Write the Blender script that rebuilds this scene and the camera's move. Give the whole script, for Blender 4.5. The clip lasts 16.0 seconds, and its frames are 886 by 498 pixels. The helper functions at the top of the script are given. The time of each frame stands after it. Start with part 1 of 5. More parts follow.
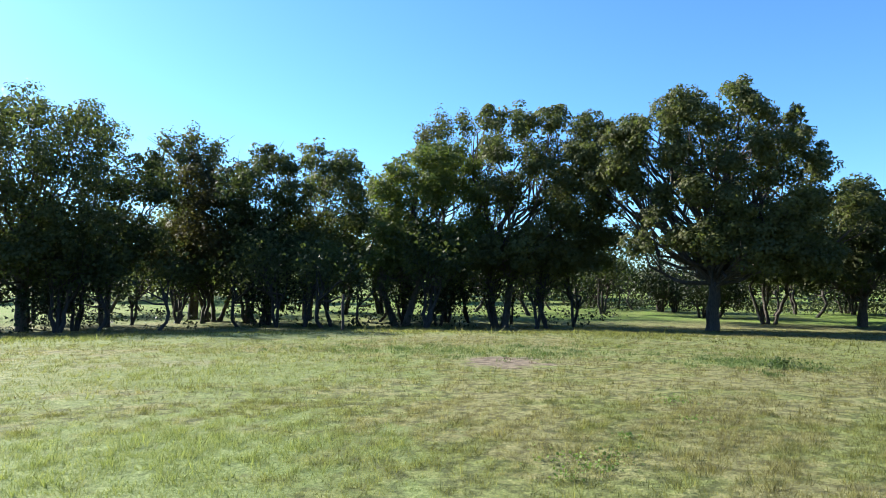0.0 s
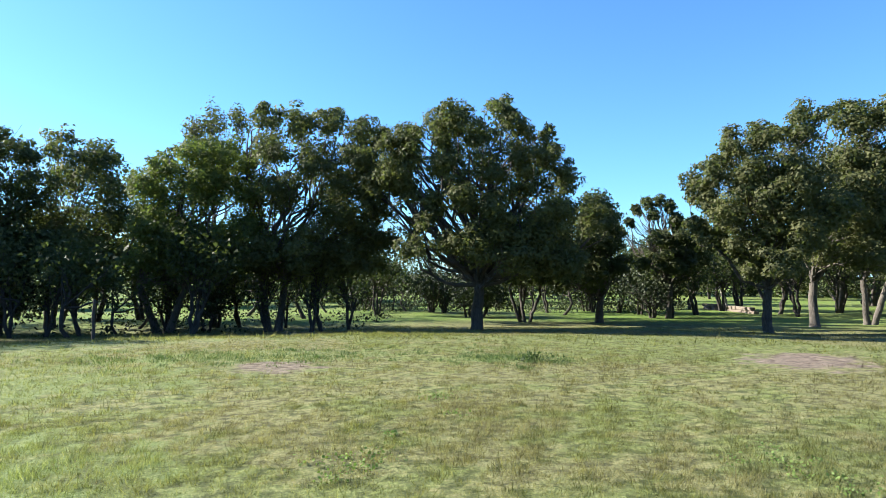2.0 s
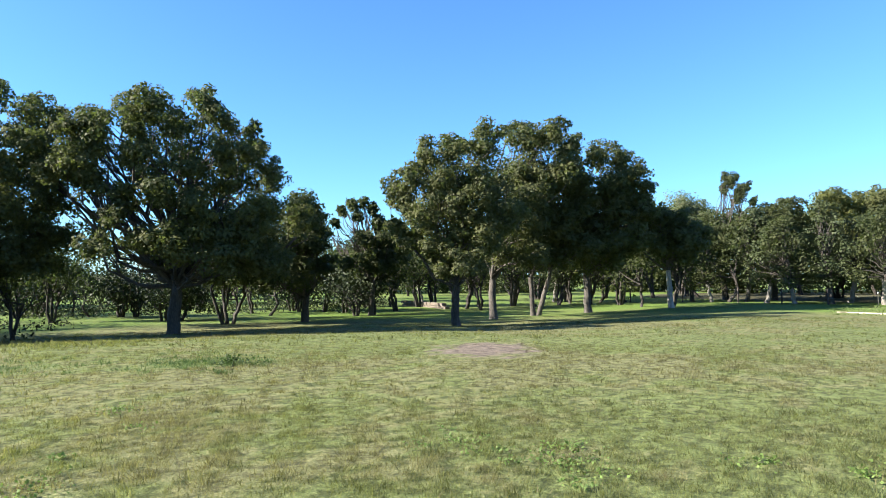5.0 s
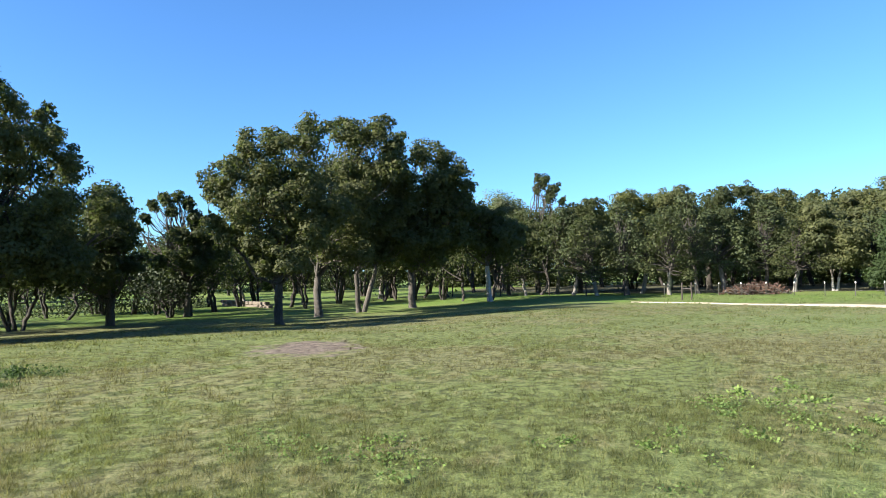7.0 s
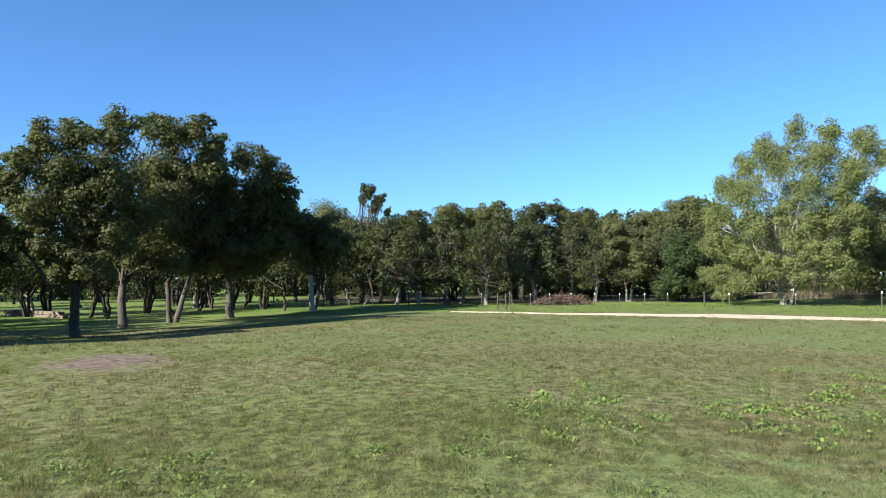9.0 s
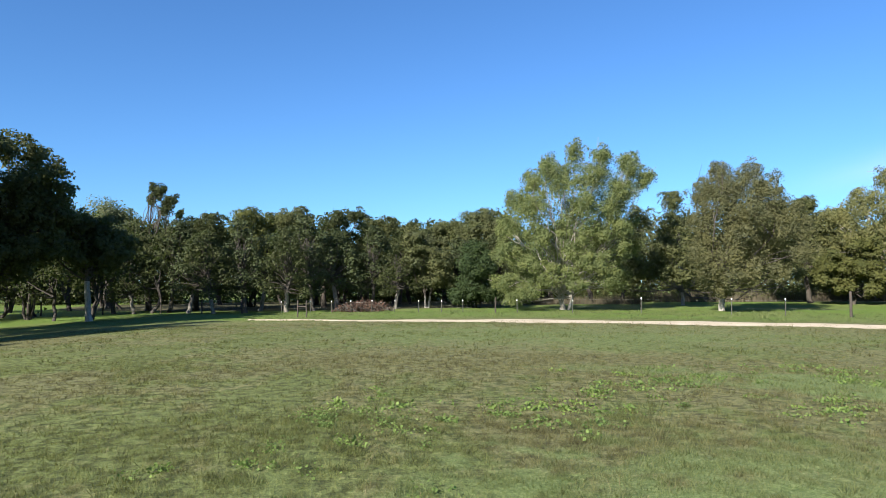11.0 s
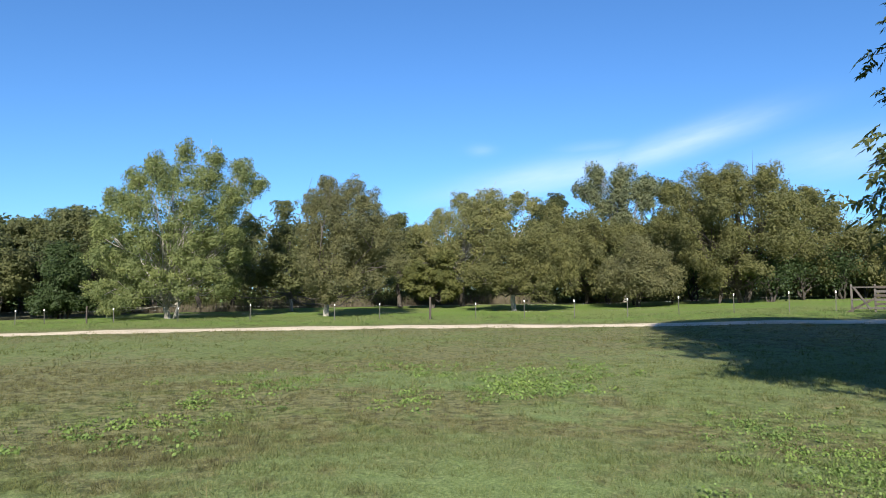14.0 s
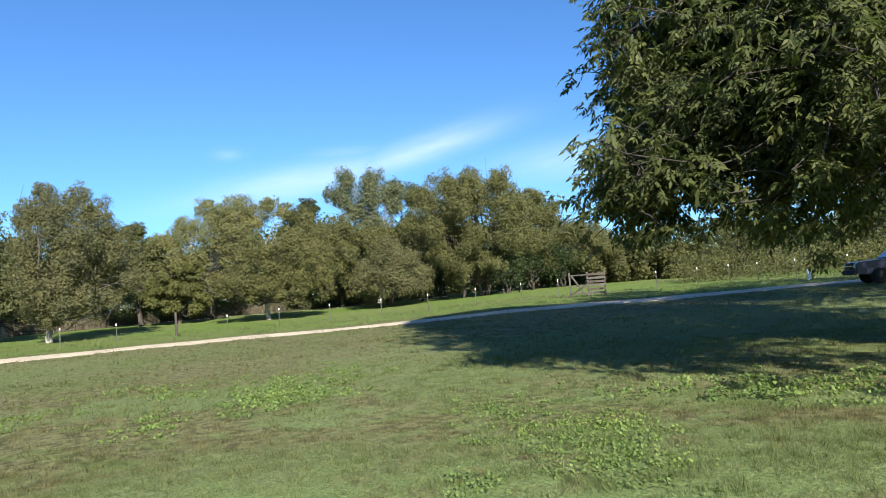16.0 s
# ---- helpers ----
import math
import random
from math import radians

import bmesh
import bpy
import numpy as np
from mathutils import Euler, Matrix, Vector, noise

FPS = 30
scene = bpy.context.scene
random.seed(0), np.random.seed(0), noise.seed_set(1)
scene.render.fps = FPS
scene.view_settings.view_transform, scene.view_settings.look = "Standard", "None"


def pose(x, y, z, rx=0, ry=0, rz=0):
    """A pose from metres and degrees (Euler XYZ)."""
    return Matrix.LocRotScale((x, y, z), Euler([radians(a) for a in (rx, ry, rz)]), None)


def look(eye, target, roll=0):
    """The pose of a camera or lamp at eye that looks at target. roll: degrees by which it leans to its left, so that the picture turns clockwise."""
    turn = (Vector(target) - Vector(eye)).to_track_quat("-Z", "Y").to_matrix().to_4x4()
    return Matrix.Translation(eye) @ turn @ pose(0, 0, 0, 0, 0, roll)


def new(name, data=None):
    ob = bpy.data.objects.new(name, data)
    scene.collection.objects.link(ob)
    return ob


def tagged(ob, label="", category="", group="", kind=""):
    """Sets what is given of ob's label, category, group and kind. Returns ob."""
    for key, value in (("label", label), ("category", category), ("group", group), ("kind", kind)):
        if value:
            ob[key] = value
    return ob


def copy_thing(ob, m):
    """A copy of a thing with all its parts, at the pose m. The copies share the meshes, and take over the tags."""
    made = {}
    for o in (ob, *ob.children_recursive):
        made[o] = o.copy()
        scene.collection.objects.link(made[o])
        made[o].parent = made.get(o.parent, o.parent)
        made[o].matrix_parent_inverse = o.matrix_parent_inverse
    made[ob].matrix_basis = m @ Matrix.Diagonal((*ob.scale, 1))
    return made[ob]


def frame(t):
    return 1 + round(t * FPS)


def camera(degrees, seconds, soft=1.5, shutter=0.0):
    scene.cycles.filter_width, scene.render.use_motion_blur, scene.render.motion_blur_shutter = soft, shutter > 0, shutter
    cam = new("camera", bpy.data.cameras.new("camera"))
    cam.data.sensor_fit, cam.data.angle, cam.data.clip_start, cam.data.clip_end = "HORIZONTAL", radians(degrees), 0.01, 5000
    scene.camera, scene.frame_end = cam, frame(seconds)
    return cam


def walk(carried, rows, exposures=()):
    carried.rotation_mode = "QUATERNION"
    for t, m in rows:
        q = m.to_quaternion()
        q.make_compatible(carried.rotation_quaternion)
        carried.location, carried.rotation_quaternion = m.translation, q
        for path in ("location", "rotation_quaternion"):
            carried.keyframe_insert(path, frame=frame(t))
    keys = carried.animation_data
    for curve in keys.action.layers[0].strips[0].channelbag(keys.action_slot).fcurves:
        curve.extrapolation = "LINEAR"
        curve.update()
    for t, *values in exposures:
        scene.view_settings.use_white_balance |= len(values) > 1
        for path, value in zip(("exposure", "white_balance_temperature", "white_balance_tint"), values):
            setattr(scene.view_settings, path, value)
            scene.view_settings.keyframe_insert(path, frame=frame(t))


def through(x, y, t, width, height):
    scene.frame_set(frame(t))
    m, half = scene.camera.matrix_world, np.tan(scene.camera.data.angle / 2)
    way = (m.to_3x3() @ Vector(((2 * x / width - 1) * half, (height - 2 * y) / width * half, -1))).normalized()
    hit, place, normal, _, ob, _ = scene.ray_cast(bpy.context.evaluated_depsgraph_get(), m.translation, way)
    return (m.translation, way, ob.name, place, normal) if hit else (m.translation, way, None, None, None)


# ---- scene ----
# ---- the camera and its walk ----
cam = camera(66.1, 16.0, soft=0.85)
REACH = 0.26  # the camera is held this far in front of the turning body


def held(heading, tilt, lean):
    a, e = radians(heading), radians(tilt)
    eye = Vector((REACH * math.sin(a), REACH * math.cos(a), 1.6))
    way = Vector((math.sin(a) * math.cos(e), math.cos(a) * math.cos(e), math.sin(e)))
    return look(eye, eye + way, lean)


PATH = [
    (0, 0.00, 1.93, 0.41),
    (0.5, 3.98, 1.98, 0.26),
    (1, 7.52, 1.71, -0.07),
    (1.5, 12.38, 1.88, -0.34),
    (2, 18.54, 2.28, 0.39),
    (2.5, 23.01, 2.54, 0.36),
    (3, 26.08, 2.09, 0.29),
    (3.5, 29.35, 1.88, -0.05),
    (4, 34.71, 1.98, -0.17),
    (4.5, 38.94, 2.23, -0.12),
    (6.8, 55.89, 1.92, -0.66),
    (7, 57.25, 1.94, -0.79),
    (7.5, 60.69, 2.12, -0.62),
    (8, 64.46, 2.28, -0.24),
    (8.5, 68.23, 2.42, -0.18),
    (9, 71.87, 2.63, -0.13),
    (9.2, 73.34, 2.66, -0.13),
    (11.3, 90.62, 3.11, -0.21),
    (11.5, 92.15, 3.01, -0.34),
    (12, 97.64, 3.07, -0.16),
    (12.5, 103.13, 3.41, 0.10),
    (13, 108.84, 3.63, 0.22),
    (13.5, 114.05, 3.72, 0.02),
    (14, 120.09, 3.68, -0.28),
    (14.5, 126.05, 3.60, -1.44),
    (15, 130.95, 3.62, -1.99),
    (15.5, 135.72, 3.59, -2.85),
    (16, 140.56, 3.29, -4.18),
]
EXPOSURES = [(0.0, 1.95), (3.5, 2.17), (7.0, 1.86), (9.0, 1.57), (12.5, 1.27), (14.5, 1.25), (16.0, 1.37)]
walk(cam, [(t, held(*row)) for t, *row in PATH], EXPOSURES)

# ---- sky and sun ----
SUN_HEADING, SUN_HEIGHT = -57.0, 29.0
world = bpy.data.worlds.new("world")
scene.world = world
world.use_nodes = True
wn, wl = world.node_tree.nodes, world.node_tree.links
wn.clear()
w_out, w_bg, w_sky = wn.new("ShaderNodeOutputWorld"), wn.new("ShaderNodeBackground"), wn.new("ShaderNodeTexSky")
w_sky.sky_type, w_sky.sun_disc = "NISHITA", False
w_sky.sun_elevation, w_sky.sun_rotation = radians(SUN_HEIGHT), radians(SUN_HEADING % 360)
w_sky.air_density, w_sky.dust_density, w_sky.ozone_density, w_sky.altitude = 1.0, 0.4, 2.5, 100
w_bg.inputs["Strength"].default_value = 0.054


def w_math(op, a, b=None, c=None):
    n = wn.new("ShaderNodeMath")
    n.operation = op
    for i, v in enumerate((a, b, c)):
        if v is None:
            continue
        if isinstance(v, (int, float)):
            n.inputs[i].default_value = v
        else:
            wl.new(v, n.inputs[i])
    return n.outputs[0]


# thin cirrus streaks low in the sky above the pasture
w_tc, w_sep = wn.new("ShaderNodeTexCoord"), wn.new("ShaderNodeSeparateXYZ")
wl.new(w_tc.outputs["Generated"], w_sep.inputs[0])
w_az = w_math("MULTIPLY", w_math("ARCTAN2", w_sep.outputs[0], w_sep.outputs[1]), 180 / math.pi)
w_el = w_math("MULTIPLY", w_math("ARCSINE", w_sep.outputs[2]), 180 / math.pi)
w_comb, w_noise = wn.new("ShaderNodeCombineXYZ"), wn.new("ShaderNodeTexNoise")
w_along = w_math("ADD", w_az, w_math("MULTIPLY", w_el, 1.5))
wl.new(w_math("MULTIPLY", w_along, 0.05), w_comb.inputs[0])
wl.new(w_math("MULTIPLY", w_math("SUBTRACT", w_el, w_math("MULTIPLY", w_az, 0.24)), 0.34), w_comb.inputs[1])
wl.new(w_comb.outputs[0], w_noise.inputs["Vector"])
w_noise.inputs["Scale"].default_value, w_noise.inputs["Detail"].default_value = 1.3, 7.0
w_noise.inputs["Roughness"].default_value = 0.62


def w_bump(az, el, slope, long, thick, amount):
    """A soft streak round az, el that rises by slope."""
    da = w_math("SUBTRACT", w_az, az)
    de = w_math("SUBTRACT", w_math("SUBTRACT", w_el, el), w_math("MULTIPLY", da, slope))
    q = w_math("ADD", w_math("POWER", w_math("ABSOLUTE", w_math("DIVIDE", da, long)), 2.0), w_math("POWER", w_math("ABSOLUTE", w_math("DIVIDE", de, thick)), 2.0))
    return w_math("MULTIPLY", w_math("EXPONENT", w_math("MULTIPLY", q, -1.0)), amount)


w_mask = w_bump(140.0, 11.8, 0.24, 6.0, 1.05, 0.62)
for streak in ((129.0, 9.6, 0.16, 8.0, 1.2, 0.55), (152.0, 9.9, 0.05, 6.5, 1.4, 0.38), (123.4, 11.9, 0.0, 1.1, 0.45, 0.2), (133.0, 11.8, 0.05, 3.0, 0.5, 0.2)):
    w_mask = w_math("MAXIMUM", w_mask, w_bump(*streak))
w_cloud = w_math("MULTIPLY", w_mask, w_math("MULTIPLY_ADD", w_noise.outputs["Fac"], 1.5, -0.05))
w_cloud = w_math("MINIMUM", w_math("MAXIMUM", w_cloud, 0.0), 0.8)
w_mix = wn.new("ShaderNodeMix")
w_mix.data_type = "RGBA"
wl.new(w_cloud, w_mix.inputs["Factor"])
w_tint = wn.new("ShaderNodeMix")  # the deep blue of a dry autumn sky
w_tint.data_type, w_tint.blend_type = "RGBA", "MULTIPLY"
w_tint.inputs["Factor"].default_value = 1.0
wl.new(w_sky.outputs[0], w_tint.inputs["A"])
w_tint.inputs["B"].default_value = (0.56, 0.94, 1.36, 1)
wl.new(w_tint.outputs["Result"], w_mix.inputs["A"])
w_mix.inputs["B"].default_value = (8.0, 9.2, 10.4, 1)
wl.new(w_mix.outputs["Result"], w_bg.inputs["Color"])
wl.new(w_bg.outputs[0], w_out.inputs[0])

sun = new("sun", bpy.data.lights.new("sun", "SUN"))
sun.data.energy, sun.data.angle, sun.data.color = 5.0, radians(0.53), (1.0, 0.94, 0.84)
sa, se = radians(SUN_HEADING), radians(SUN_HEIGHT)
sun_way = Vector((math.sin(sa) * math.cos(se), math.cos(sa) * math.cos(se), math.sin(se)))
sun.matrix_world = look(sun_way * 100, (0, 0, 0))


# ---- materials ----
def material(name):
    m = bpy.data.materials.new(name)
    m.use_nodes = True
    n, l = m.node_tree.nodes, m.node_tree.links
    return m, n, l, n["Principled BSDF"]


def noise_of(n, l, scale, detail=4.0, rough=0.55, coord="Object", stretch=None):
    tc, tx = n.new("ShaderNodeTexCoord"), n.new("ShaderNodeTexNoise")
    source = tc.outputs[coord]
    if stretch:
        mp = n.new("ShaderNodeMapping")
        mp.inputs["Scale"].default_value = stretch
        l.new(source, mp.inputs[0])
        source = mp.outputs[0]
    l.new(source, tx.inputs["Vector"])
    tx.inputs["Scale"].default_value, tx.inputs["Detail"].default_value, tx.inputs["Roughness"].default_value = scale, detail, rough
    return tx.outputs["Fac"]


def ramp_of(n, l, fac, *stops):
    r = n.new("ShaderNodeValToRGB")
    l.new(fac, r.inputs[0])
    e = r.color_ramp.elements
    while len(e) < len(stops):
        e.new(0.5)
    for el, (pos, col) in zip(e, stops):
        el.position, el.color = pos, (*col, 1)
    return r.outputs[0]


def mix_of(n, l, fac, a, b, how="MIX"):
    m = n.new("ShaderNodeMix")
    m.data_type, m.blend_type = "RGBA", how
    for key, v in (("Factor", fac), ("A", a), ("B", b)):
        if isinstance(v, (int, float)):
            m.inputs[key].default_value = v
        elif isinstance(v, tuple):
            m.inputs[key].default_value = (*v, 1)
        else:
            l.new(v, m.inputs[key])
    return m.outputs["Result"]


def math_of(n, l, op, a, b=0.0, clamp=False):
    m = n.new("ShaderNodeMath")
    m.operation, m.use_clamp = op, clamp
    for i, v in enumerate((a, b)):
        if isinstance(v, (int, float)):
            m.inputs[i].default_value = v
        else:
            l.new(v, m.inputs[i])
    return m.outputs[0]


def bump_of(n, l, fac, strength, distance, bsdf):
    b = n.new("ShaderNodeBump")
    b.inputs["Strength"].default_value, b.inputs["Distance"].default_value = strength, distance
    l.new(fac, b.inputs["Height"])
    l.new(b.outputs[0], bsdf.inputs["Normal"])


def plain(name, dark, light, rough=0.7, metal=0.0, scale=8.0, bump=0.2, depth=0.01, stretch=None):
    """A surface that varies between two colours at two scales, with fine relief."""
    m, n, l, p = material(name)
    big, fine = noise_of(n, l, scale * 0.2, 3.0, stretch=stretch), noise_of(n, l, scale * 3, 6.0, stretch=stretch)
    both = math_of(n, l, "ADD", math_of(n, l, "MULTIPLY", big, 0.5), math_of(n, l, "MULTIPLY", fine, 0.5))
    l.new(ramp_of(n, l, both, (0.35, dark), (0.65, light)), p.inputs["Base Color"])
    p.inputs["Roughness"].default_value, p.inputs["Metallic"].default_value = rough, metal
    bump_of(n, l, fine, bump, depth, p)
    return m


def leaf_material(name, dark, mid, light, through=0.45, rough=0.6):
    """Leaves: each one a little different, some light shining through."""
    m, n, l, p = material(name)
    dark, mid, light = [(1.02 * r, g, max(b, min(1.4 * b, 0.40 * g))) for r, g, b in (dark, mid, light)]
    geo = n.new("ShaderNodeNewGeometry")
    each = ramp_of(n, l, geo.outputs["Random Per Island"], (0.0, dark), (0.55, mid), (1.0, light))
    patch = noise_of(n, l, 0.9, 3.0)
    colour = mix_of(n, l, 0.5, each, mid)
    colour = mix_of(n, l, 1.0, colour, ramp_of(n, l, patch, (0.3, (0.80, 0.84, 0.90)), (0.7, (1.22, 1.16, 1.05))), "MULTIPLY")
    l.new(colour, p.inputs["Base Color"])
    p.inputs["Roughness"].default_value = rough
    p.inputs["Specular IOR Level"].default_value = 0.2
    tr, mx = n.new("ShaderNodeBsdfTranslucent"), n.new("ShaderNodeMixShader")
    warm = mix_of(n, l, 1.0, colour, (0.92, 1.12, 0.60), "MULTIPLY")
    l.new(warm, tr.inputs[0])
    mx.inputs[0].default_value = through
    l.new(p.outputs[0], mx.inputs[1])
    l.new(tr.outputs[0], mx.inputs[2])
    l.new(mx.outputs[0], n["Material Output"].inputs[0])
    return m


LEAVES = {
    "pecan": leaf_material("pecan_leaves", (0.0649, 0.0752, 0.0245), (0.0827, 0.0927, 0.0290), (0.1204, 0.1234, 0.0420)),
    "dark": leaf_material("dark_leaves", (0.0440, 0.0550, 0.0205), (0.0555, 0.0680, 0.0250), (0.0830, 0.0930, 0.0335)),
    "olive": leaf_material("olive_leaves", (0.0721, 0.0814, 0.0278), (0.0895, 0.1007, 0.0336), (0.1269, 0.1267, 0.0422)),
    "yellow": leaf_material("yellow_green_leaves", (0.0773, 0.0988, 0.0202), (0.0968, 0.1214, 0.0245), (0.1636, 0.1724, 0.0339)),
    "yellowolive": leaf_material("yellow_olive_leaves", (0.0818, 0.0912, 0.0216), (0.1022, 0.1130, 0.0260), (0.1386, 0.1397, 0.0316)),
    "autumn": leaf_material("autumn_leaves", (0.0500, 0.0440, 0.0160), (0.0620, 0.0545, 0.0195), (0.0860, 0.0730, 0.0250)),
    "sparse": leaf_material("thin_leaves", (0.0664, 0.0725, 0.0324), (0.0809, 0.0874, 0.0390), (0.1087, 0.1110, 0.0500)),
    "grey": leaf_material("grey_green_leaves", (0.1050, 0.1200, 0.0680), (0.1280, 0.1450, 0.0820), (0.1600, 0.1780, 0.1020)),
    "greyolive": leaf_material("grey_olive_leaves", (0.0855, 0.0965, 0.0433), (0.1018, 0.1138, 0.0506), (0.1286, 0.1395, 0.0621)),
    "pale": leaf_material("pale_green_leaves", (0.120, 0.146, 0.050), (0.148, 0.176, 0.060), (0.194, 0.216, 0.080)),
    "brown": leaf_material("brown_olive_leaves", (0.104, 0.106, 0.052), (0.123, 0.125, 0.061), (0.152, 0.152, 0.077)),
    "paleoak": leaf_material("pale_oak_leaves", (0.1344, 0.1372, 0.0581), (0.1630, 0.1656, 0.0691), (0.2049, 0.2078, 0.0941)),
    "oak": leaf_material("oak_leaves", (0.098, 0.102, 0.041), (0.120, 0.124, 0.050), (0.152, 0.154, 0.064)),
    "bush": leaf_material("bush_leaves", (0.0360, 0.0574, 0.0157), (0.0437, 0.0686, 0.0187), (0.0591, 0.0869, 0.0229)),
    "near": leaf_material("near_pecan_leaves", (0.050, 0.066, 0.018), (0.076, 0.094, 0.024), (0.165, 0.172, 0.044)),
}
LEAVES["weed"] = leaf_material("weed_leaves", (0.080, 0.128, 0.024), (0.132, 0.198, 0.038), (0.195, 0.262, 0.058), 0.3)
LEAVES["tuft"] = leaf_material("tuft_blades", (0.0710, 0.1094, 0.0265), (0.0858, 0.1287, 0.0312), (0.1069, 0.1515, 0.0382), 0.3)
# leaf colour darkened and barely translucent, to read as brush in shade
LEAVES["shade"] = leaf_material("shade_darkened_leaves", (0.014, 0.022, 0.008), (0.026, 0.038, 0.012), (0.045, 0.060, 0.020), 0.08)
# deep shade of the wood put into the leaf colour and low translucency
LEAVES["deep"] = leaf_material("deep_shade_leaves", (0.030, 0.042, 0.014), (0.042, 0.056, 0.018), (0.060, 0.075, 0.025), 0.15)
LEAVES["dry"] = leaf_material("dead_leaves", (0.044, 0.027, 0.020), (0.082, 0.050, 0.037), (0.130, 0.085, 0.064), 0.1, 0.8)
LEAVES["reed"] = leaf_material("dry_reeds", (0.050, 0.044, 0.030), (0.085, 0.075, 0.052), (0.13, 0.115, 0.082), 0.15, 0.8)

BARK = plain("bark_dark", (0.022, 0.018, 0.014), (0.105, 0.088, 0.070), 0.9, 0, 10, 1.0, 0.05, (1, 1, 0.25))
BARK_PALE = plain("bark_pale", (0.16, 0.145, 0.12), (0.42, 0.39, 0.34), 0.85, 0, 5, 0.5, 0.02, (1, 1, 0.3))
BARK_GREY = plain("bark_light_grey", (0.09, 0.08, 0.068), (0.26, 0.235, 0.20), 0.88, 0, 5, 0.6, 0.02, (1, 1, 0.3))
BARK_MID = plain("bark_grey", (0.026, 0.022, 0.018), (0.135, 0.118, 0.098), 0.9, 0, 10, 1.0, 0.05, (1, 1, 0.3))
WOOD = plain("weathered_wood", (0.036, 0.032, 0.028), (0.105, 0.095, 0.084), 0.85, 0, 9, 0.4, 0.008, (1, 1, 0.2))
WOOD_DARK = plain("old_post_wood", (0.028, 0.023, 0.019), (0.085, 0.068, 0.055), 0.9, 0, 9, 0.5, 0.01, (1, 1, 0.2))
STEEL = plain("dull_green_steel", (0.035, 0.040, 0.032), (0.09, 0.085, 0.07), 0.6, 0.5, 14, 0.2, 0.002)
WHITE = plain("white_paint", (0.62, 0.61, 0.58), (0.82, 0.81, 0.79), 0.55, 0, 12, 0.1, 0.002)
WIRE = plain("galvanised_wire", (0.16, 0.16, 0.15), (0.34, 0.34, 0.33), 0.5, 0.8, 20, 0.1, 0.001)
GRAVEL = plain("pale_caliche", (0.35, 0.29, 0.205), (0.55, 0.46, 0.34), 0.95, 0, 5, 0.6, 0.02)
STONE = plain("pale_stone", (0.10, 0.080, 0.060), (0.19, 0.155, 0.12), 0.9, 0, 3, 0.6, 0.03)


# ---- the lie of the land ----
REACHES = np.array([0.0, 10.0, 19.0, 25.0, 32.0, 45.0, 70.0, 120.0, 400.0, 3000.0])
LAND = {  # heading: heights at those reaches after the first, where it is 0
    -100: (0, -0.05, -0.58, -0.95, -1.0, -0.8, -0.2, 0.5, 5),
    4: (0, -0.05, -0.56, -0.93, -0.98, -0.8, -0.2, 0.5, 5),
    18: (0, -0.04, -0.46, -0.80, -0.85, -0.65, -0.1, 0.5, 5),
    45: (0, -0.05, -0.34, -0.62, -0.60, -0.45, 0.0, 0.5, 5),
    70: (0, 0.0, -0.05, -0.14, -0.18, -0.12, 0.1, 1.0, 8),
    100: (0, 0.0, 0.0, 0.0, 0.02, 0.05, 0.3, 2.0, 10),
    130: (0, 0.0, 0.0, 0.0, 0.02, 0.45, 1.0, 2.5, 10),
    152: (0, 0.03, 0.1, 0.25, 0.58, 1.05, 1.5, 3.0, 10),
    175: (0.05, 0.2, 0.35, 0.50, 0.70, 1.05, 1.6, 3.0, 10),
    260: (0, -0.05, -0.58, -0.95, -1.0, -0.8, -0.2, 0.5, 5),
}
LAND_AZ = np.array(list(LAND), float)
LAND_Z = np.pad(np.array(list(LAND.values()), float), ((0, 0), (1, 0)))


def land(x, y):
    """Height of the ground; takes numbers or arrays."""
    x, y = np.asarray(x, float), np.asarray(y, float)
    d = np.hypot(x, y)
    a = (np.degrees(np.arctan2(x, y)) + 100) % 360 - 100
    i = np.clip(np.searchsorted(LAND_AZ, a, side="right") - 1, 0, len(LAND_AZ) - 2)
    fa = np.clip((a - LAND_AZ[i]) / (LAND_AZ[i + 1] - LAND_AZ[i]), 0, 1)
    fa = fa * fa * (3 - 2 * fa)
    j = np.clip(np.searchsorted(REACHES, d, side="right") - 1, 0, len(REACHES) - 2)
    fd = np.clip((d - REACHES[j]) / (REACHES[j + 1] - REACHES[j]), 0, 1)
    z0 = LAND_Z[i, j] * (1 - fa) + LAND_Z[i + 1, j] * fa
    z1 = LAND_Z[i, j + 1] * (1 - fa) + LAND_Z[i + 1, j + 1] * fa
    hum = 0.02 * np.sin(x * 0.9 + 1.3 * np.sin(y * 0.4)) * np.sin(y * 0.8 + 0.7) * np.clip(d / 6, 0, 1)
    return z0 * (1 - fd) + z1 * fd + hum


def at(heading, reach):
    a = radians(heading)
    return reach * math.sin(a), reach * math.cos(a)


def on_land(heading, reach, lift=0.0):
    x, y = at(heading, reach)
    return x, y, float(land(x, y)) + lift


# ---- building helpers ----
def mesh_of(name, verts, faces, mat, smooth=False):
    me = bpy.data.meshes.new(name)
    me.from_pydata([tuple(v) for v in verts], [], [tuple(f) for f in faces])
    me.materials.append(mat)
    if smooth:
        me.shade_smooth()
    return me


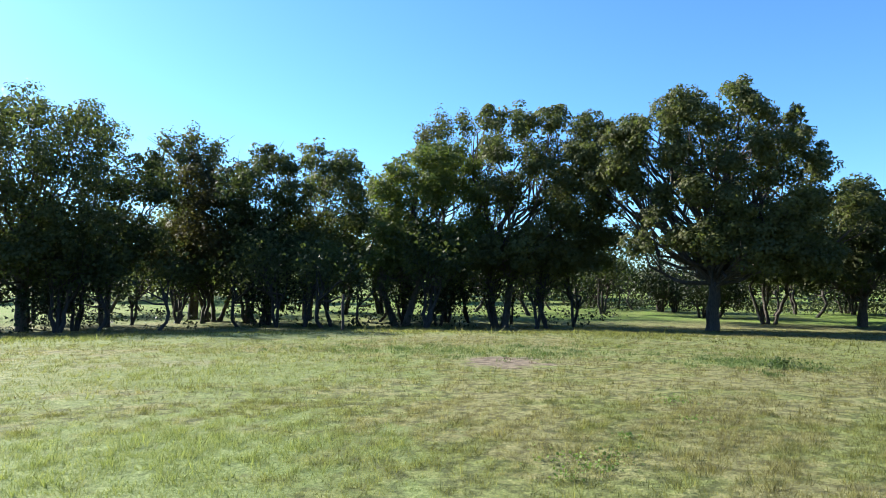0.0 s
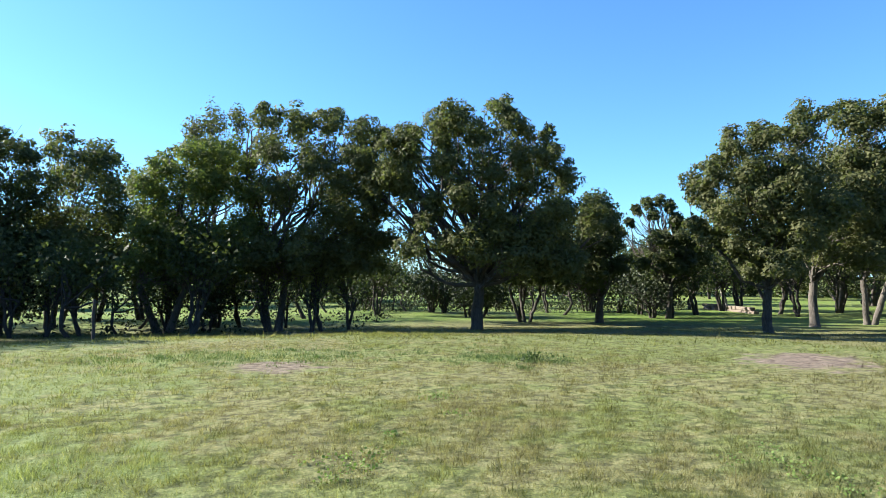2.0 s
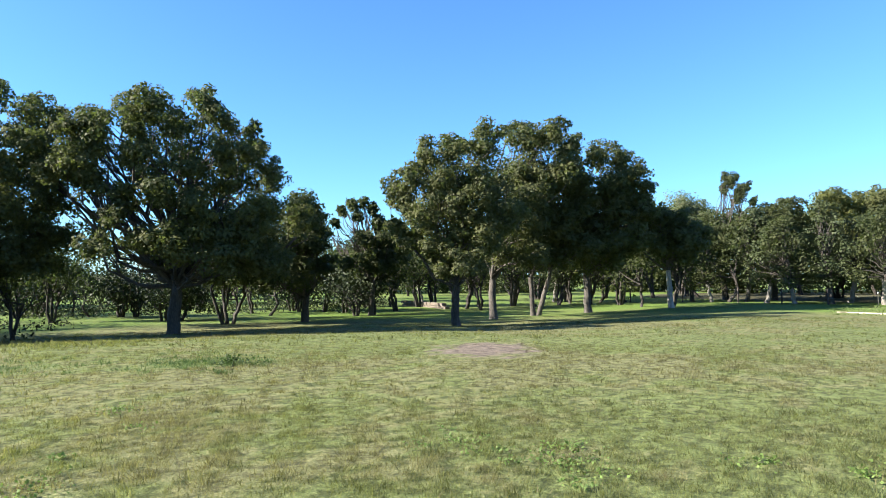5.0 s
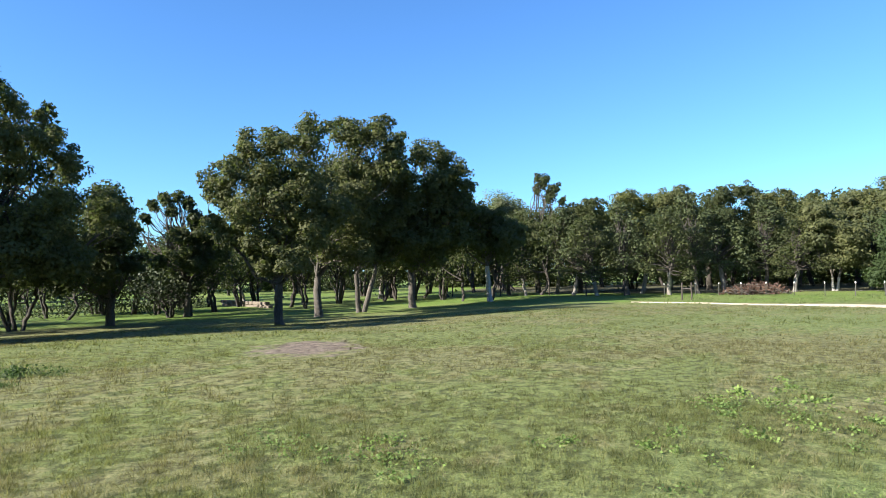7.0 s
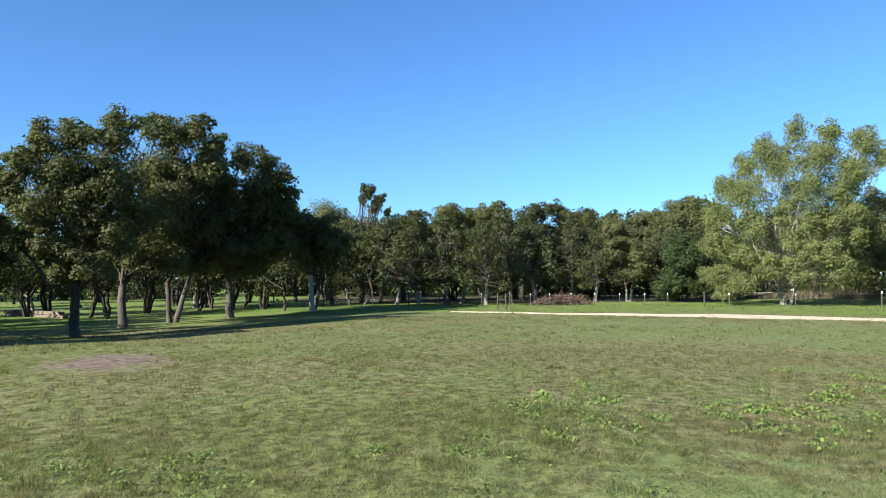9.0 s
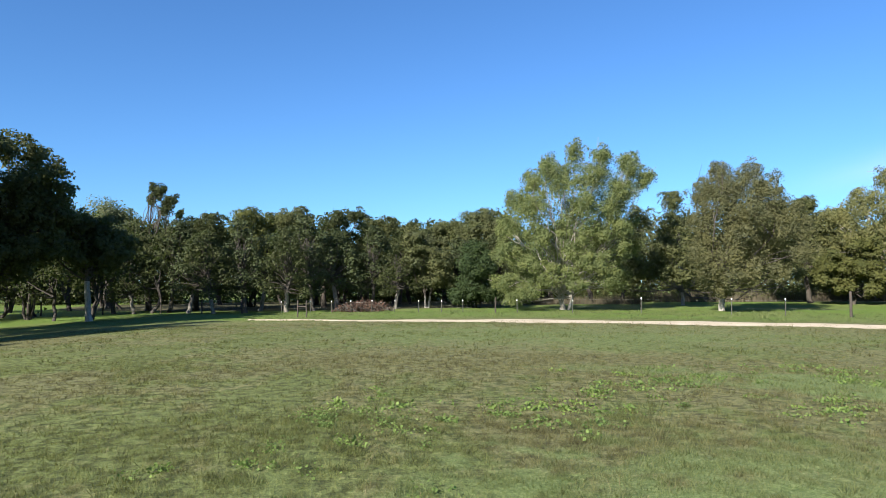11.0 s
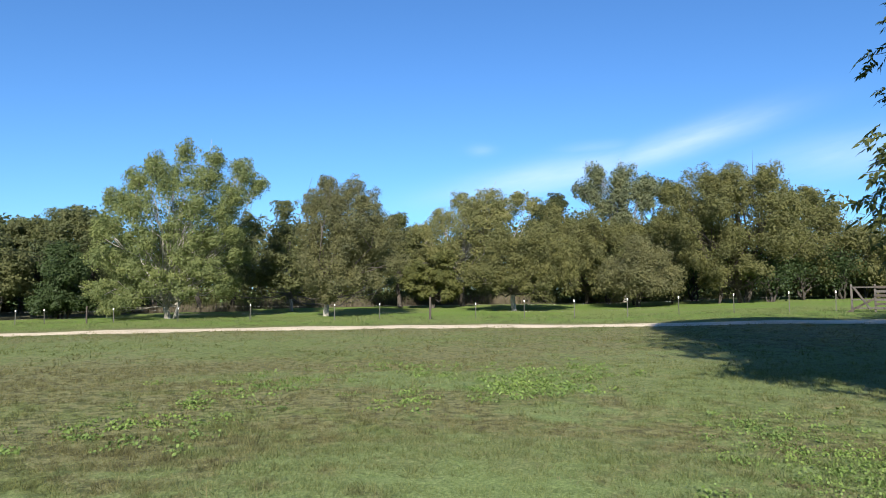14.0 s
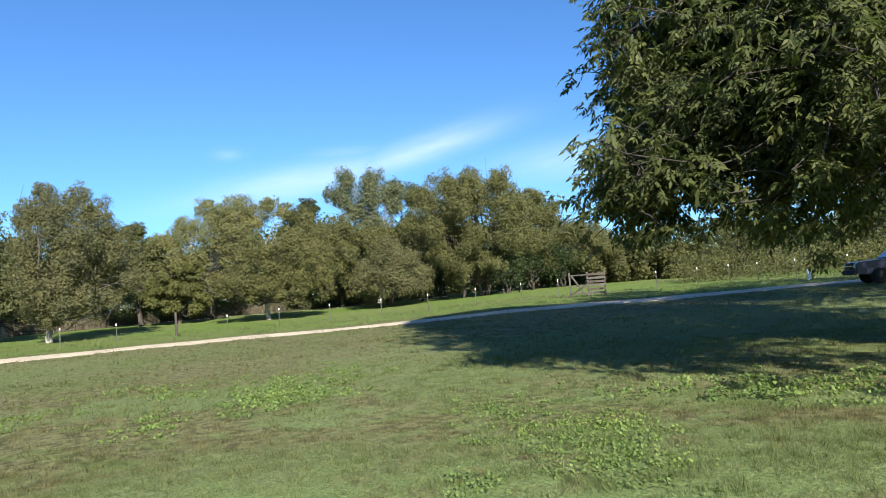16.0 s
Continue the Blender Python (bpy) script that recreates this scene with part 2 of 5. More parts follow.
def soup(name, verts, polys, mat, smooth=False):
    """A mesh from arrays: verts n x 3 and polys m x k."""
    me = bpy.data.meshes.new(name)
    polys = np.asarray(polys, np.int32)
    m, k = polys.shape
    me.vertices.add(len(verts))
    me.vertices.foreach_set("co", np.asarray(verts, np.float32).ravel())
    me.loops.add(m * k)
    me.loops.foreach_set("vertex_index", polys.ravel())
    me.polygons.add(m)
    me.polygons.foreach_set("loop_start", np.arange(0, m * k, k, dtype=np.int32))
    me.polygons.foreach_set("loop_total", np.full(m, k, np.int32))
    me.materials.append(mat)
    me.update(calc_edges=True)
    if smooth:
        me.shade_smooth()
    return me


def part(name, data, parent, label="", m=None):
    ob = new(name, data)
    ob.parent = parent
    if m is not None:
        ob.matrix_basis = m
    return tagged(ob, label)


def from_bm(name, bm, mat, smooth=False):
    me = bpy.data.meshes.new(name)
    bm.to_mesh(me)
    bm.free()
    me.materials.append(mat)
    if smooth:
        me.shade_smooth()
    return me


def box(bm, size, m, bevel=0.0):
    r = bmesh.ops.create_cube(bm, size=1.0, matrix=m @ Matrix.Diagonal((*size, 1)))
    if bevel:
        edges = list({e for v in r["verts"] for e in v.link_edges})
        bmesh.ops.bevel(bm, geom=edges, offset=bevel, segments=2, affect="EDGES")


class Tubes:
    """Gathers tapered tubes into one mesh."""

    def __init__(self):
        self.v, self.f, self.n = [], [], 0

    def add(self, pts, radii, sides=7, rough=0.0, rng=None):
        pts, radii = np.asarray(pts, float), np.asarray(radii, float)
        k = len(pts)
        tang = np.gradient(pts, axis=0)
        tang /= np.linalg.norm(tang, axis=1)[:, None] + 1e-9
        ref = np.array([0.31, 0.95, 0.02]) if abs(tang[0][2]) > 0.8 else np.array([0.0, 0.0, 1.0])
        a = np.cross(tang, ref)
        a /= np.linalg.norm(a, axis=1)[:, None] + 1e-9
        b = np.cross(tang, a)
        ang = np.arange(sides) * 2 * np.pi / sides
        rr = radii[:, None] * np.ones(sides)
        if rough and rng is not None:
            rr = rr * (1 + rough * rng.normal(size=(k, sides)))
        ring = pts[:, None, :] + rr[..., None] * (np.cos(ang)[None, :, None] * a[:, None, :] + np.sin(ang)[None, :, None] * b[:, None, :])
        self.v.append(ring.reshape(-1, 3))
        i = self.n + np.arange(k - 1)[:, None] * sides
        j = np.arange(sides)
        jj = (j + 1) % sides
        self.f.append(np.stack([i + j, i + jj, i + sides + jj, i + sides + j], -1).reshape(-1, 4))
        self.n += k * sides

    def mesh(self, name, mat):
        return soup(name, np.concatenate(self.v), np.concatenate(self.f), mat, True)


def limb(a, b, rng, steps=6, sag=0.12, crook=0.03):
    """A crooked line from a to b."""
    a, b = np.asarray(a, float), np.asarray(b, float)
    t = np.linspace(0, 1, steps)[:, None]
    length = np.linalg.norm(b - a)
    bend = rng.uniform(-1.2, 1.2, 3) * length * sag
    p = a + (b - a) * t + np.sin(t * np.pi) * bend
    p[1:-1] += rng.normal(size=(steps - 2, 3)) * length * crook
    return p


def leaves(centres, spread, size, rng, droop=0.15, slim=1.0, face=None, simple=False, wobble=0.55):
    """Diamond leaves folded along the rib (or simple three-cornered ones), turned more or less to face. Returns verts, faces."""
    n = len(centres)
    nor = rng.normal(size=(n, 3)) * (wobble if face is not None else 1.0)
    if face is not None:
        nor = nor + face
    nor /= np.linalg.norm(nor, axis=1)[:, None] + 1e-9
    way = rng.normal(size=(n, 3))
    way[:, 2] -= droop * 2
    way -= nor * np.sum(way * nor, axis=1)[:, None]
    way /= np.linalg.norm(way, axis=1)[:, None] + 1e-9
    side = np.cross(way, nor)
    ln = size * rng.uniform(0.65, 1.35, n)[:, None]
    wd = ln * slim * rng.uniform(0.30, 0.46, n)[:, None]
    c = centres + rng.normal(size=(n, 3)) * spread
    if simple:
        v = np.stack([c - side * wd, c + side * wd, c + way * ln], 1)
        return v.reshape(-1, 3), np.arange(n * 3).reshape(-1, 3)
    v = np.stack([c, c + way * ln * 0.45 + side * wd - nor * wd * 0.3, c + way * ln, c + way * ln * 0.45 - side * wd - nor * wd * 0.3], 1)
    i = np.arange(n)[:, None] * 4
    f = np.concatenate([i + np.array([0, 1, 2]), i + np.array([0, 2, 3])], 0)
    return v.reshape(-1, 3), f


SPARSE = ("sparse", "grey")
DROOPING = ("oak", "brown", "paleoak", "pale")


def tree(label, heading, reach, kind, count, lobes, seed=1, r=0.2, stems=1, twigs=0, size=None, bark=None, sink=0.0):
    """A tree at a heading and reach: trunk and limbs, and a crown whose masses are (across, height over eye-level ground, radius)."""
    rng = np.random.default_rng(seed * 7 + 3)
    x, y, z0 = on_land(heading, reach, -sink)
    a = radians(heading)
    across, depth = np.array([math.cos(a), -math.sin(a), 0]), np.array([math.sin(a), math.cos(a), 0])
    L = np.array(lobes, float)
    L[:, 1] -= z0
    mid = L[:, 0].mean()
    half = max(1.0, (np.abs(L[:, 0] - mid) + L[:, 2]).max())
    top = (L[:, 1] + L[:, 2]).max()
    masses, eye = [], 1.6 - z0
    for u, h, rad in L:
        w = half * math.sqrt(max(0.1, 1 - ((u - mid) / (half * 1.1)) ** 2)) * 0.62
        for v in (0.0, w, -w):
            jit = 0.2 * rad if v else 0.0
            # masses on the near side stay lower, so that the crown is a dome and not a drum
            near = (reach + min(v, 0.0)) / reach
            hh = (h - eye) * near * (0.96 if v else 1.0) + eye
            c = across * (u * near * (0.95 if v else 1) + rng.normal() * jit) + depth * (v + rng.normal() * jit)
            masses.append((c + np.array([0, 0, hh]), rad * (0.9 if v else 1.0), u, hh, v))
    # wood
    wood, boughs = Tubes(), Tubes()
    fork_h = min(max(0.8, (L[:, 1] - L[:, 2]).min() * 0.95), top * 0.34)
    forks = []
    for s in range(stems):
        lean = (rng.normal(size=3) * (0.06 if stems == 1 else 0.14) + (across * (s - (stems - 1) / 2) * 0.3)) * fork_h
        lean[2] = 0
        base = across * (s - (stems - 1) / 2) * r * 1.3
        rs = r / (1 + 0.25 * (stems - 1))
        p = limb(base + np.array([0, 0, -0.25]), base + lean + np.array([0, 0, fork_h]), rng, 8, 0.03, 0.008)
        rad = rs * np.array([1.6, 1.18, 1.03, 1.0, 0.96, 0.93, 0.9, 0.86])
        wood.add(p, rad, 9, 0.05, rng)
        forks.append((p[-1], rs * 0.86))
        up = limb(p[-1], np.array([mid * 0.6, 0, 0]) * 0 + across * (mid * 0.6 + lean @ across * 0.6) + np.array([0, 0, top * 0.7]), rng, 7, 0.07)
        boughs.add(up, np.linspace(rs * 0.8, 0.025, 7), 6, 0.04, rng)
    for c, rad, u, h, v in masses:
        fk, fr = forks[int(rng.integers(len(forks)))]
        if v and rng.uniform() < 0.45:
            continue
        start = fk + np.array([0, 0, max(0.0, min(0.55, 0.25 + rng.normal() * 0.2)) * max(0.0, h - fk[2])]) * 0.6
        p = limb(start, c, rng, 7, 0.13, 0.035)
        r0 = fr * (0.5 if v == 0 else 0.38)
        boughs.add(p, np.linspace(r0, 0.02, 7), 5, 0.0, rng)
        for _ in range(2):
            e = c + rng.normal(size=3) * rad * 0.45
            boughs.add(limb(p[3], e, rng, 4, 0.1), np.linspace(r0 * 0.4, 0.008, 4), 4)
    for _ in range(twigs):
        c, rad, u, h, v = masses[int(rng.integers(len(masses)))]
        if h < top * 0.6:
            continue
        e = c + np.array([rng.normal() * rad * 0.7, rng.normal() * rad * 0.7, abs(rng.normal()) * rad * 0.4 + rad * 0.35])
        boughs.add(limb(c, e, rng, 4, 0.12), [0.03, 0.022, 0.014, 0.007], 4)
    # every mass is a heap of leafy clumps; the leaves lie over each clump like shingles on a dome
    size = size or max(0.10, (0.0035 if reach < 45 else 0.0021 if kind in DROOPING else 0.0025) * reach)
    weight = np.array([(m[1] + 0.15) ** 2 * (0.32 if m[4] > 0 else 1.0) for m in masses])
    share = rng.multinomial(int(count * (2.7 if reach < 45 else 4.6 if kind in DROOPING else 3.6)), weight / weight.sum())
    hang, thin = kind in DROOPING, kind in SPARSE
    heart = np.array([m[0] for m in masses]).mean(0)
    pts, face = [], []
    for (c, rad, *_), k in zip(masses, share):
        clumps = int(9 + 6 * rad)
        d = rng.normal(size=(clumps, 3))
        d /= np.linalg.norm(d, axis=1)[:, None]
        d[:, 2] = d[:, 2] * 0.9 + 0.08
        own = rad * rng.uniform(0.24, 0.46, clumps) * (1.35 if thin else 1.0)
        cc = c + d * (rad * rng.uniform(0.45, 1.0, clumps) - own * 0.35)[:, None]
        away = cc - heart
        away /= np.linalg.norm(away, axis=1)[:, None] + 1e-9
        pick = rng.choice(clumps, size=k, p=own ** 2 / (own ** 2).sum())
        q = rng.normal(size=(k, 3)) + away[pick] * 0.45 + np.array([0, 0, 0.3])
        q /= np.linalg.norm(q, axis=1)[:, None]
        shell = own[pick] * rng.uniform(0.05 if thin else 0.30, 1.06, k) ** 0.5
        spot = q * shell[:, None] * np.array([1.08, 1.08, 1.5 if thin else 0.8])
        if hang:  # drooping skirts
            spot[:, 2] -= np.abs(rng.normal(size=k)) * own[pick] * 0.5
        pts.append(cc[pick] + spot)
        face.append(q * 0.9 + np.array([0, 0, 0.1 if hang else 0.35]))
    pts, face = np.concatenate(pts), np.concatenate(face)
    keep = pts[:, 2] > 0.3
    v, f = leaves(pts[keep], 0.02, size, rng, slim=1.15, face=face[keep], simple=True, wobble=0.33)
    # the crowded leaves deep inside
    deep = rng.choice(len(masses), size=int(count * 0.3), p=weight / weight.sum())
    core = np.array([masses[i][0] for i in deep]) + np.clip(rng.normal(size=(len(deep), 3)), -2, 2) * np.array([masses[i][1] for i in deep])[:, None] * (0.2 if thin else 0.29)
    v2, f2 = leaves(core, 0.03, size * 1.35, rng, slim=1.2, simple=True)
    v, f = np.concatenate([v, v2]), np.concatenate([f, f2 + len(v)])
    thing = new("tree")
    thing.location = (x, y, z0)
    tagged(thing, label, "tree", "trees round the field")
    part("trunk", wood.mesh("trunk", {"pale": BARK_PALE, "mid": BARK_MID}.get(bark, BARK)), thing)
    part("branchwork", boughs.mesh("branchwork", BARK_PALE if kind in ("pale", "grey", "paleoak") else {"pale": BARK_MID, "mid": BARK_MID}.get(bark, BARK)), thing)
    part("crown", soup("crown", v, f, LEAVES[kind]), thing)
    return thing


# ---- ground ----
# the last three also paint in the brightness of the backlit lawn and brow
GREEN_AND_LIT_PATCHES = ((122.0, 6.5, 3.5, 2.4, 0.6), (138.0, 4.4, 3.2, 2.4, 0.75), (112.0, 5.0, 3.6, 2.4, 0.5), (145.0, 15.0, 7.0, 7.0, 0.5), (150.0, 4.5, 3.0, 2.4, 0.6), (100.0, 24.0, 12.0, 7.0, 0.35), (119.5, 13.2, 3.4, 1.8, 0.8), (103.0, 14.0, 2.0, 0.9, 0.5), (127.0, 12.0, 1.6, 1.2, 0.6), (152.0, 7.2, 1.4, 1.0, 0.7), (129.0, 9.6, 1.2, 0.7, 0.6), (160.0, 4.6, 1.8, 1.4, 0.5), (3.0, 14.3, 3.4, 1.5, 0.5), (24.0, 13.7, 1.6, 0.6, 0.6), (167.0, 9.2, 2.4, 0.9, 0.7), (164.0, 6.2, 2.6, 2.0, 0.85), (166.0, 21.0, 8.0, 9.0, 0.7), (-27.0, 6.5, 3.2, 2.2, 0.85), (-24.0, 12.0, 6.0, 3.5, 0.5), (-18.0, 18.5, 9.0, 2.5, 0.5))


def field_colour(n, l, fine, gap_shade):
    """The field's colour: green and straw by turns, fresh patches, bare earth, and painted shade between tufts and
    under far woods. fine varies it closely.
    """
    broad, mid = noise_of(n, l, 0.10, 4.0), noise_of(n, l, 0.9, 5.0, 0.6)
    tufts = noise_of(n, l, 5.5, 4.0, 0.65)
    rows = noise_of(n, l, 1.0, 3.0, stretch=(0.35, 2.2, 1.0))
    green = ramp_of(n, l, fine, (0.34, (0.058, 0.074, 0.024)), (0.50, (0.130, 0.153, 0.051)), (0.68, (0.222, 0.243, 0.092)))
    straw = ramp_of(n, l, fine, (0.34, (0.080, 0.069, 0.034)), (0.50, (0.174, 0.153, 0.078)), (0.68, (0.270, 0.240, 0.132)))
    dryness = math_of(n, l, "ADD", math_of(n, l, "MULTIPLY", mid, 0.5), math_of(n, l, "ADD", math_of(n, l, "MULTIPLY", tufts, 0.28), math_of(n, l, "ADD", math_of(n, l, "MULTIPLY", broad, 0.9), math_of(n, l, "MULTIPLY", rows, 0.25))))
    dry = ramp_of(n, l, dryness, (0.93, (0, 0, 0)), (1.22, (0.52, 0.52, 0.52)))
    colour = mix_of(n, l, dry, green, straw)
    # dark gaps between the grass tufts: their shade painted into the colour
    gap_shading = ramp_of(n, l, tufts, (0.39, (1 - gap_shade,) * 3), (0.56, (1 + 0.25 * gap_shade,) * 3))
    colour = mix_of(n, l, 1.0, colour, gap_shading, "MULTIPLY")
    # lusher unmown pasture beyond the track and the trees
    tp = n.new("ShaderNodeTexCoord")
    lp = n.new("ShaderNodeVectorMath")
    lp.operation = "LENGTH"
    l.new(tp.outputs["Object"], lp.inputs[0])
    lush = ramp_of(n, l, fine, (0.30, (0.0673, 0.1069, 0.0206)), (0.55, (0.1188, 0.1782, 0.0364)), (0.75, (0.1822, 0.2455, 0.0673)))
    beyond = math_of(n, l, "MULTIPLY", math_of(n, l, "ADD", math_of(n, l, "SUBTRACT", lp.outputs["Value"], 36.0), math_of(n, l, "MULTIPLY", mid, 3.0)), 0.28, True)
    lush_dry = mix_of(n, l, math_of(n, l, "MULTIPLY", dry, 0.5), lush, straw)
    colour = mix_of(n, l, beyond, colour, lush_dry)
    tc = n.new("ShaderNodeTexCoord")
    warp = noise_of(n, l, 1.6, 5.0, 0.65)
    fresh = ramp_of(n, l, fine, (0.36, (0.062, 0.092, 0.030)), (0.50, (0.140, 0.190, 0.064)), (0.66, (0.245, 0.300, 0.125)))
    # fresh green and lit patches first, then bare earth: heading, reach, half width, half depth
    for heading, reach, wide, deep, strength in GREEN_AND_LIT_PATCHES:
        x, y = at(heading, reach)
        mp = n.new("ShaderNodeMapping")
        mp.vector_type = "TEXTURE"
        mp.inputs["Location"].default_value = (x, y, 0)
        mp.inputs["Rotation"].default_value = (0, 0, -radians(heading))
        mp.inputs["Scale"].default_value = (wide, deep, 50)
        l.new(tc.outputs["Object"], mp.inputs[0])
        ln = n.new("ShaderNodeVectorMath")
        ln.operation = "LENGTH"
        l.new(mp.outputs[0], ln.inputs[0])
        far = math_of(n, l, "ADD", ln.outputs["Value"], math_of(n, l, "MULTIPLY", math_of(n, l, "SUBTRACT", warp, 0.5), 2.6))
        colour = mix_of(n, l, ramp_of(n, l, far, (0.5, (strength,) * 3), (1.15, (0, 0, 0))), colour, fresh)
    for heading, reach, wide, deep, strength in ((5.3, 12.6, 0.9, 0.9, 0.9), (46.0, 15.6, 1.2, 1.8, 1.0), (-22.0, 13.0, 1.2, 0.5, 0.25), (120.0, 5.2, 0.5, 0.3, 0.3)):
        x, y = at(heading, reach)
        mp = n.new("ShaderNodeMapping")
        mp.vector_type = "TEXTURE"
        mp.inputs["Location"].default_value = (x, y, 0)
        mp.inputs["Rotation"].default_value = (0, 0, -radians(heading))
        mp.inputs["Scale"].default_value = (wide, deep, 50)
        l.new(tc.outputs["Object"], mp.inputs[0])
        ln = n.new("ShaderNodeVectorMath")
        ln.operation = "LENGTH"
        l.new(mp.outputs[0], ln.inputs[0])
        far = math_of(n, l, "ADD", ln.outputs["Value"], math_of(n, l, "MULTIPLY", math_of(n, l, "SUBTRACT", warp, 0.5), 2.4))
        mask = ramp_of(n, l, far, (0.7, (strength,) * 3), (1.05, (0, 0, 0)))
        earth = ramp_of(n, l, tufts, (0.32, (0.070, 0.052, 0.040)), (0.68, (0.225, 0.182, 0.142)))
        colour = mix_of(n, l, mask, colour, earth)
    # leaf litter under the far woods, darkened to carry the canopy's shade
    shaded_litter = ramp_of(n, l, fine, (0.34, (0.034, 0.028, 0.019)), (0.66, (0.120, 0.100, 0.070)))
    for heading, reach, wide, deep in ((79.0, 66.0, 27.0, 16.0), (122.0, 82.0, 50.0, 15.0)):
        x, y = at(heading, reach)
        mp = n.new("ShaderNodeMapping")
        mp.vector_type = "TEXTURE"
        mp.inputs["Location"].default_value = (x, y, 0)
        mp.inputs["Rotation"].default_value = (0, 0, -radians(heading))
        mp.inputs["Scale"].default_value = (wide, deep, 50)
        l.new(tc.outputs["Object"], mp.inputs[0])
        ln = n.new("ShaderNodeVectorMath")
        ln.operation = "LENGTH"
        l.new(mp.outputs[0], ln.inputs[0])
        colour = mix_of(n, l, ramp_of(n, l, math_of(n, l, "ADD", ln.outputs["Value"], math_of(n, l, "MULTIPLY", mid, 0.2)), (0.95, (0.85,) * 3), (1.15, (0, 0, 0))), colour, shaded_litter)
    return colour


def ground_material():
    m, n, l, p = material("mown_grass")
    fine = math_of(n, l, "ADD", math_of(n, l, "MULTIPLY", noise_of(n, l, 26.0, 6.0, 0.7), 0.62), math_of(n, l, "MULTIPLY", noise_of(n, l, 75.0, 3.0, 0.7), 0.38))
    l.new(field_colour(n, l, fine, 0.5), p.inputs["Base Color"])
    p.inputs["Roughness"].default_value = 0.9
    p.inputs["Specular IOR Level"].default_value = 0.15
    both = math_of(n, l, "ADD", math_of(n, l, "MULTIPLY", fine, 0.5), noise_of(n, l, 5.5, 4.0, 0.65))
    bump_of(n, l, both, 0.8, 0.08, p)
    return m


def lawn_material():
    """Blades of the field: the field's colour, each blade a little different, light shining through."""
    m, n, l, p = material("lawn_blades")
    geo = n.new("ShaderNodeNewGeometry")
    fine = math_of(n, l, "ADD", math_of(n, l, "MULTIPLY", geo.outputs["Random Per Island"], 0.30), 0.40)
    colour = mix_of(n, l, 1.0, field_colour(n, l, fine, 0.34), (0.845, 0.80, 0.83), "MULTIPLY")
    l.new(colour, p.inputs["Base Color"])
    p.inputs["Roughness"].default_value = 0.65
    p.inputs["Specular IOR Level"].default_value = 0.2
    tr, mx = n.new("ShaderNodeBsdfTranslucent"), n.new("ShaderNodeMixShader")
    l.new(mix_of(n, l, 1.0, colour, (1.15, 1.2, 0.7), "MULTIPLY"), tr.inputs[0])
    mx.inputs[0].default_value = 0.54
    l.new(p.outputs[0], mx.inputs[1])
    l.new(tr.outputs[0], mx.inputs[2])
    l.new(mx.outputs[0], n["Material Output"].inputs[0])
    return m


GRASS = ground_material()
rad = np.concatenate([[0.3], np.linspace(1.5, 60, 84), np.geomspace(63, 3000, 40)])
seg = 288
ang = np.arange(seg) * 2 * np.pi / seg
gx, gy = rad[:, None] * np.sin(ang), rad[:, None] * np.cos(ang)
gv = np.stack([gx, gy, land(gx, gy)], -1).reshape(-1, 3)
gi = np.arange(len(rad) - 1)[:, None] * seg
gj = np.arange(seg)
gk = (gj + 1) % seg
gf = np.stack([gi + gj, gi + seg + gj, gi + seg + gk, gi + gk], -1).reshape(-1, 4)
centre = np.array([[0, 0, 0.0]])
gv = np.concatenate([gv, centre])
ground_mesh = soup("ground", gv, gf, GRASS, True)
gbm = bmesh.new()
gbm.from_mesh(ground_mesh)
gbm.verts.ensure_lookup_table()
gbm.faces.new([gbm.verts[i] for i in range(seg)][::-1])
bmesh.ops.delete(gbm, geom=[v for v in gbm.verts if not v.link_faces], context="VERTS")
bmesh.ops.recalc_face_normals(gbm, faces=gbm.faces)
gbm.to_mesh(ground_mesh)
gbm.free()
ground = tagged(new("ground", ground_mesh), "mown green field with dry straw-coloured patches", "ground", kind="structure")

# ---- the pale gravel road ----
ROAD = ((67, 42.0), (70, 39.4), (75, 37.2), (82, 34.9), (91, 33.1), (103, 32.1), (118, 32.4), (131, 33.2), (143, 33.6), (157, 34.2), (171, 36.5), (185, 40), (200, 46), (212, 60))


def road():
    rng = np.random.default_rng(4)
    az = np.arange(72.5, 212, 0.35)
    d = np.interp(az, [a for a, _ in ROAD], [b for _, b in ROAD])
    d = np.convolve(np.pad(d, 12, mode="edge"), np.ones(25) / 25, mode="valid")
    wide = 1.4 * np.clip((az - 72.0) / 24, 0.05, 1)
    v, f = [], []
    cols = 7
    for i, (a, r) in enumerate(zip(az, d)):
        for k in range(cols):
            s = -1 + 2 * k / (cols - 1)
            edge = abs(s) > 0.99
            q = r + s * wide[i] + (rng.normal() * 0.13 if edge else 0)
            x, y = at(a, q)
            v.append((x, y, float(land(x, y)) + (-0.01 if edge else 0.05 - 0.02 * (abs(abs(s) - 0.5) < 0.2))))
    for i in range(len(az) - 1):
        for k in range(cols - 1):
            f.append((i * cols + k, i * cols + k + 1, (i + 1) * cols + k + 1, (i + 1) * cols + k))
    tagged(new("road", mesh_of("road", v, [q[::-1] for q in f], GRAVEL, True)), "pale caliche gravel track crossing the field", "road", kind="structure")


road()

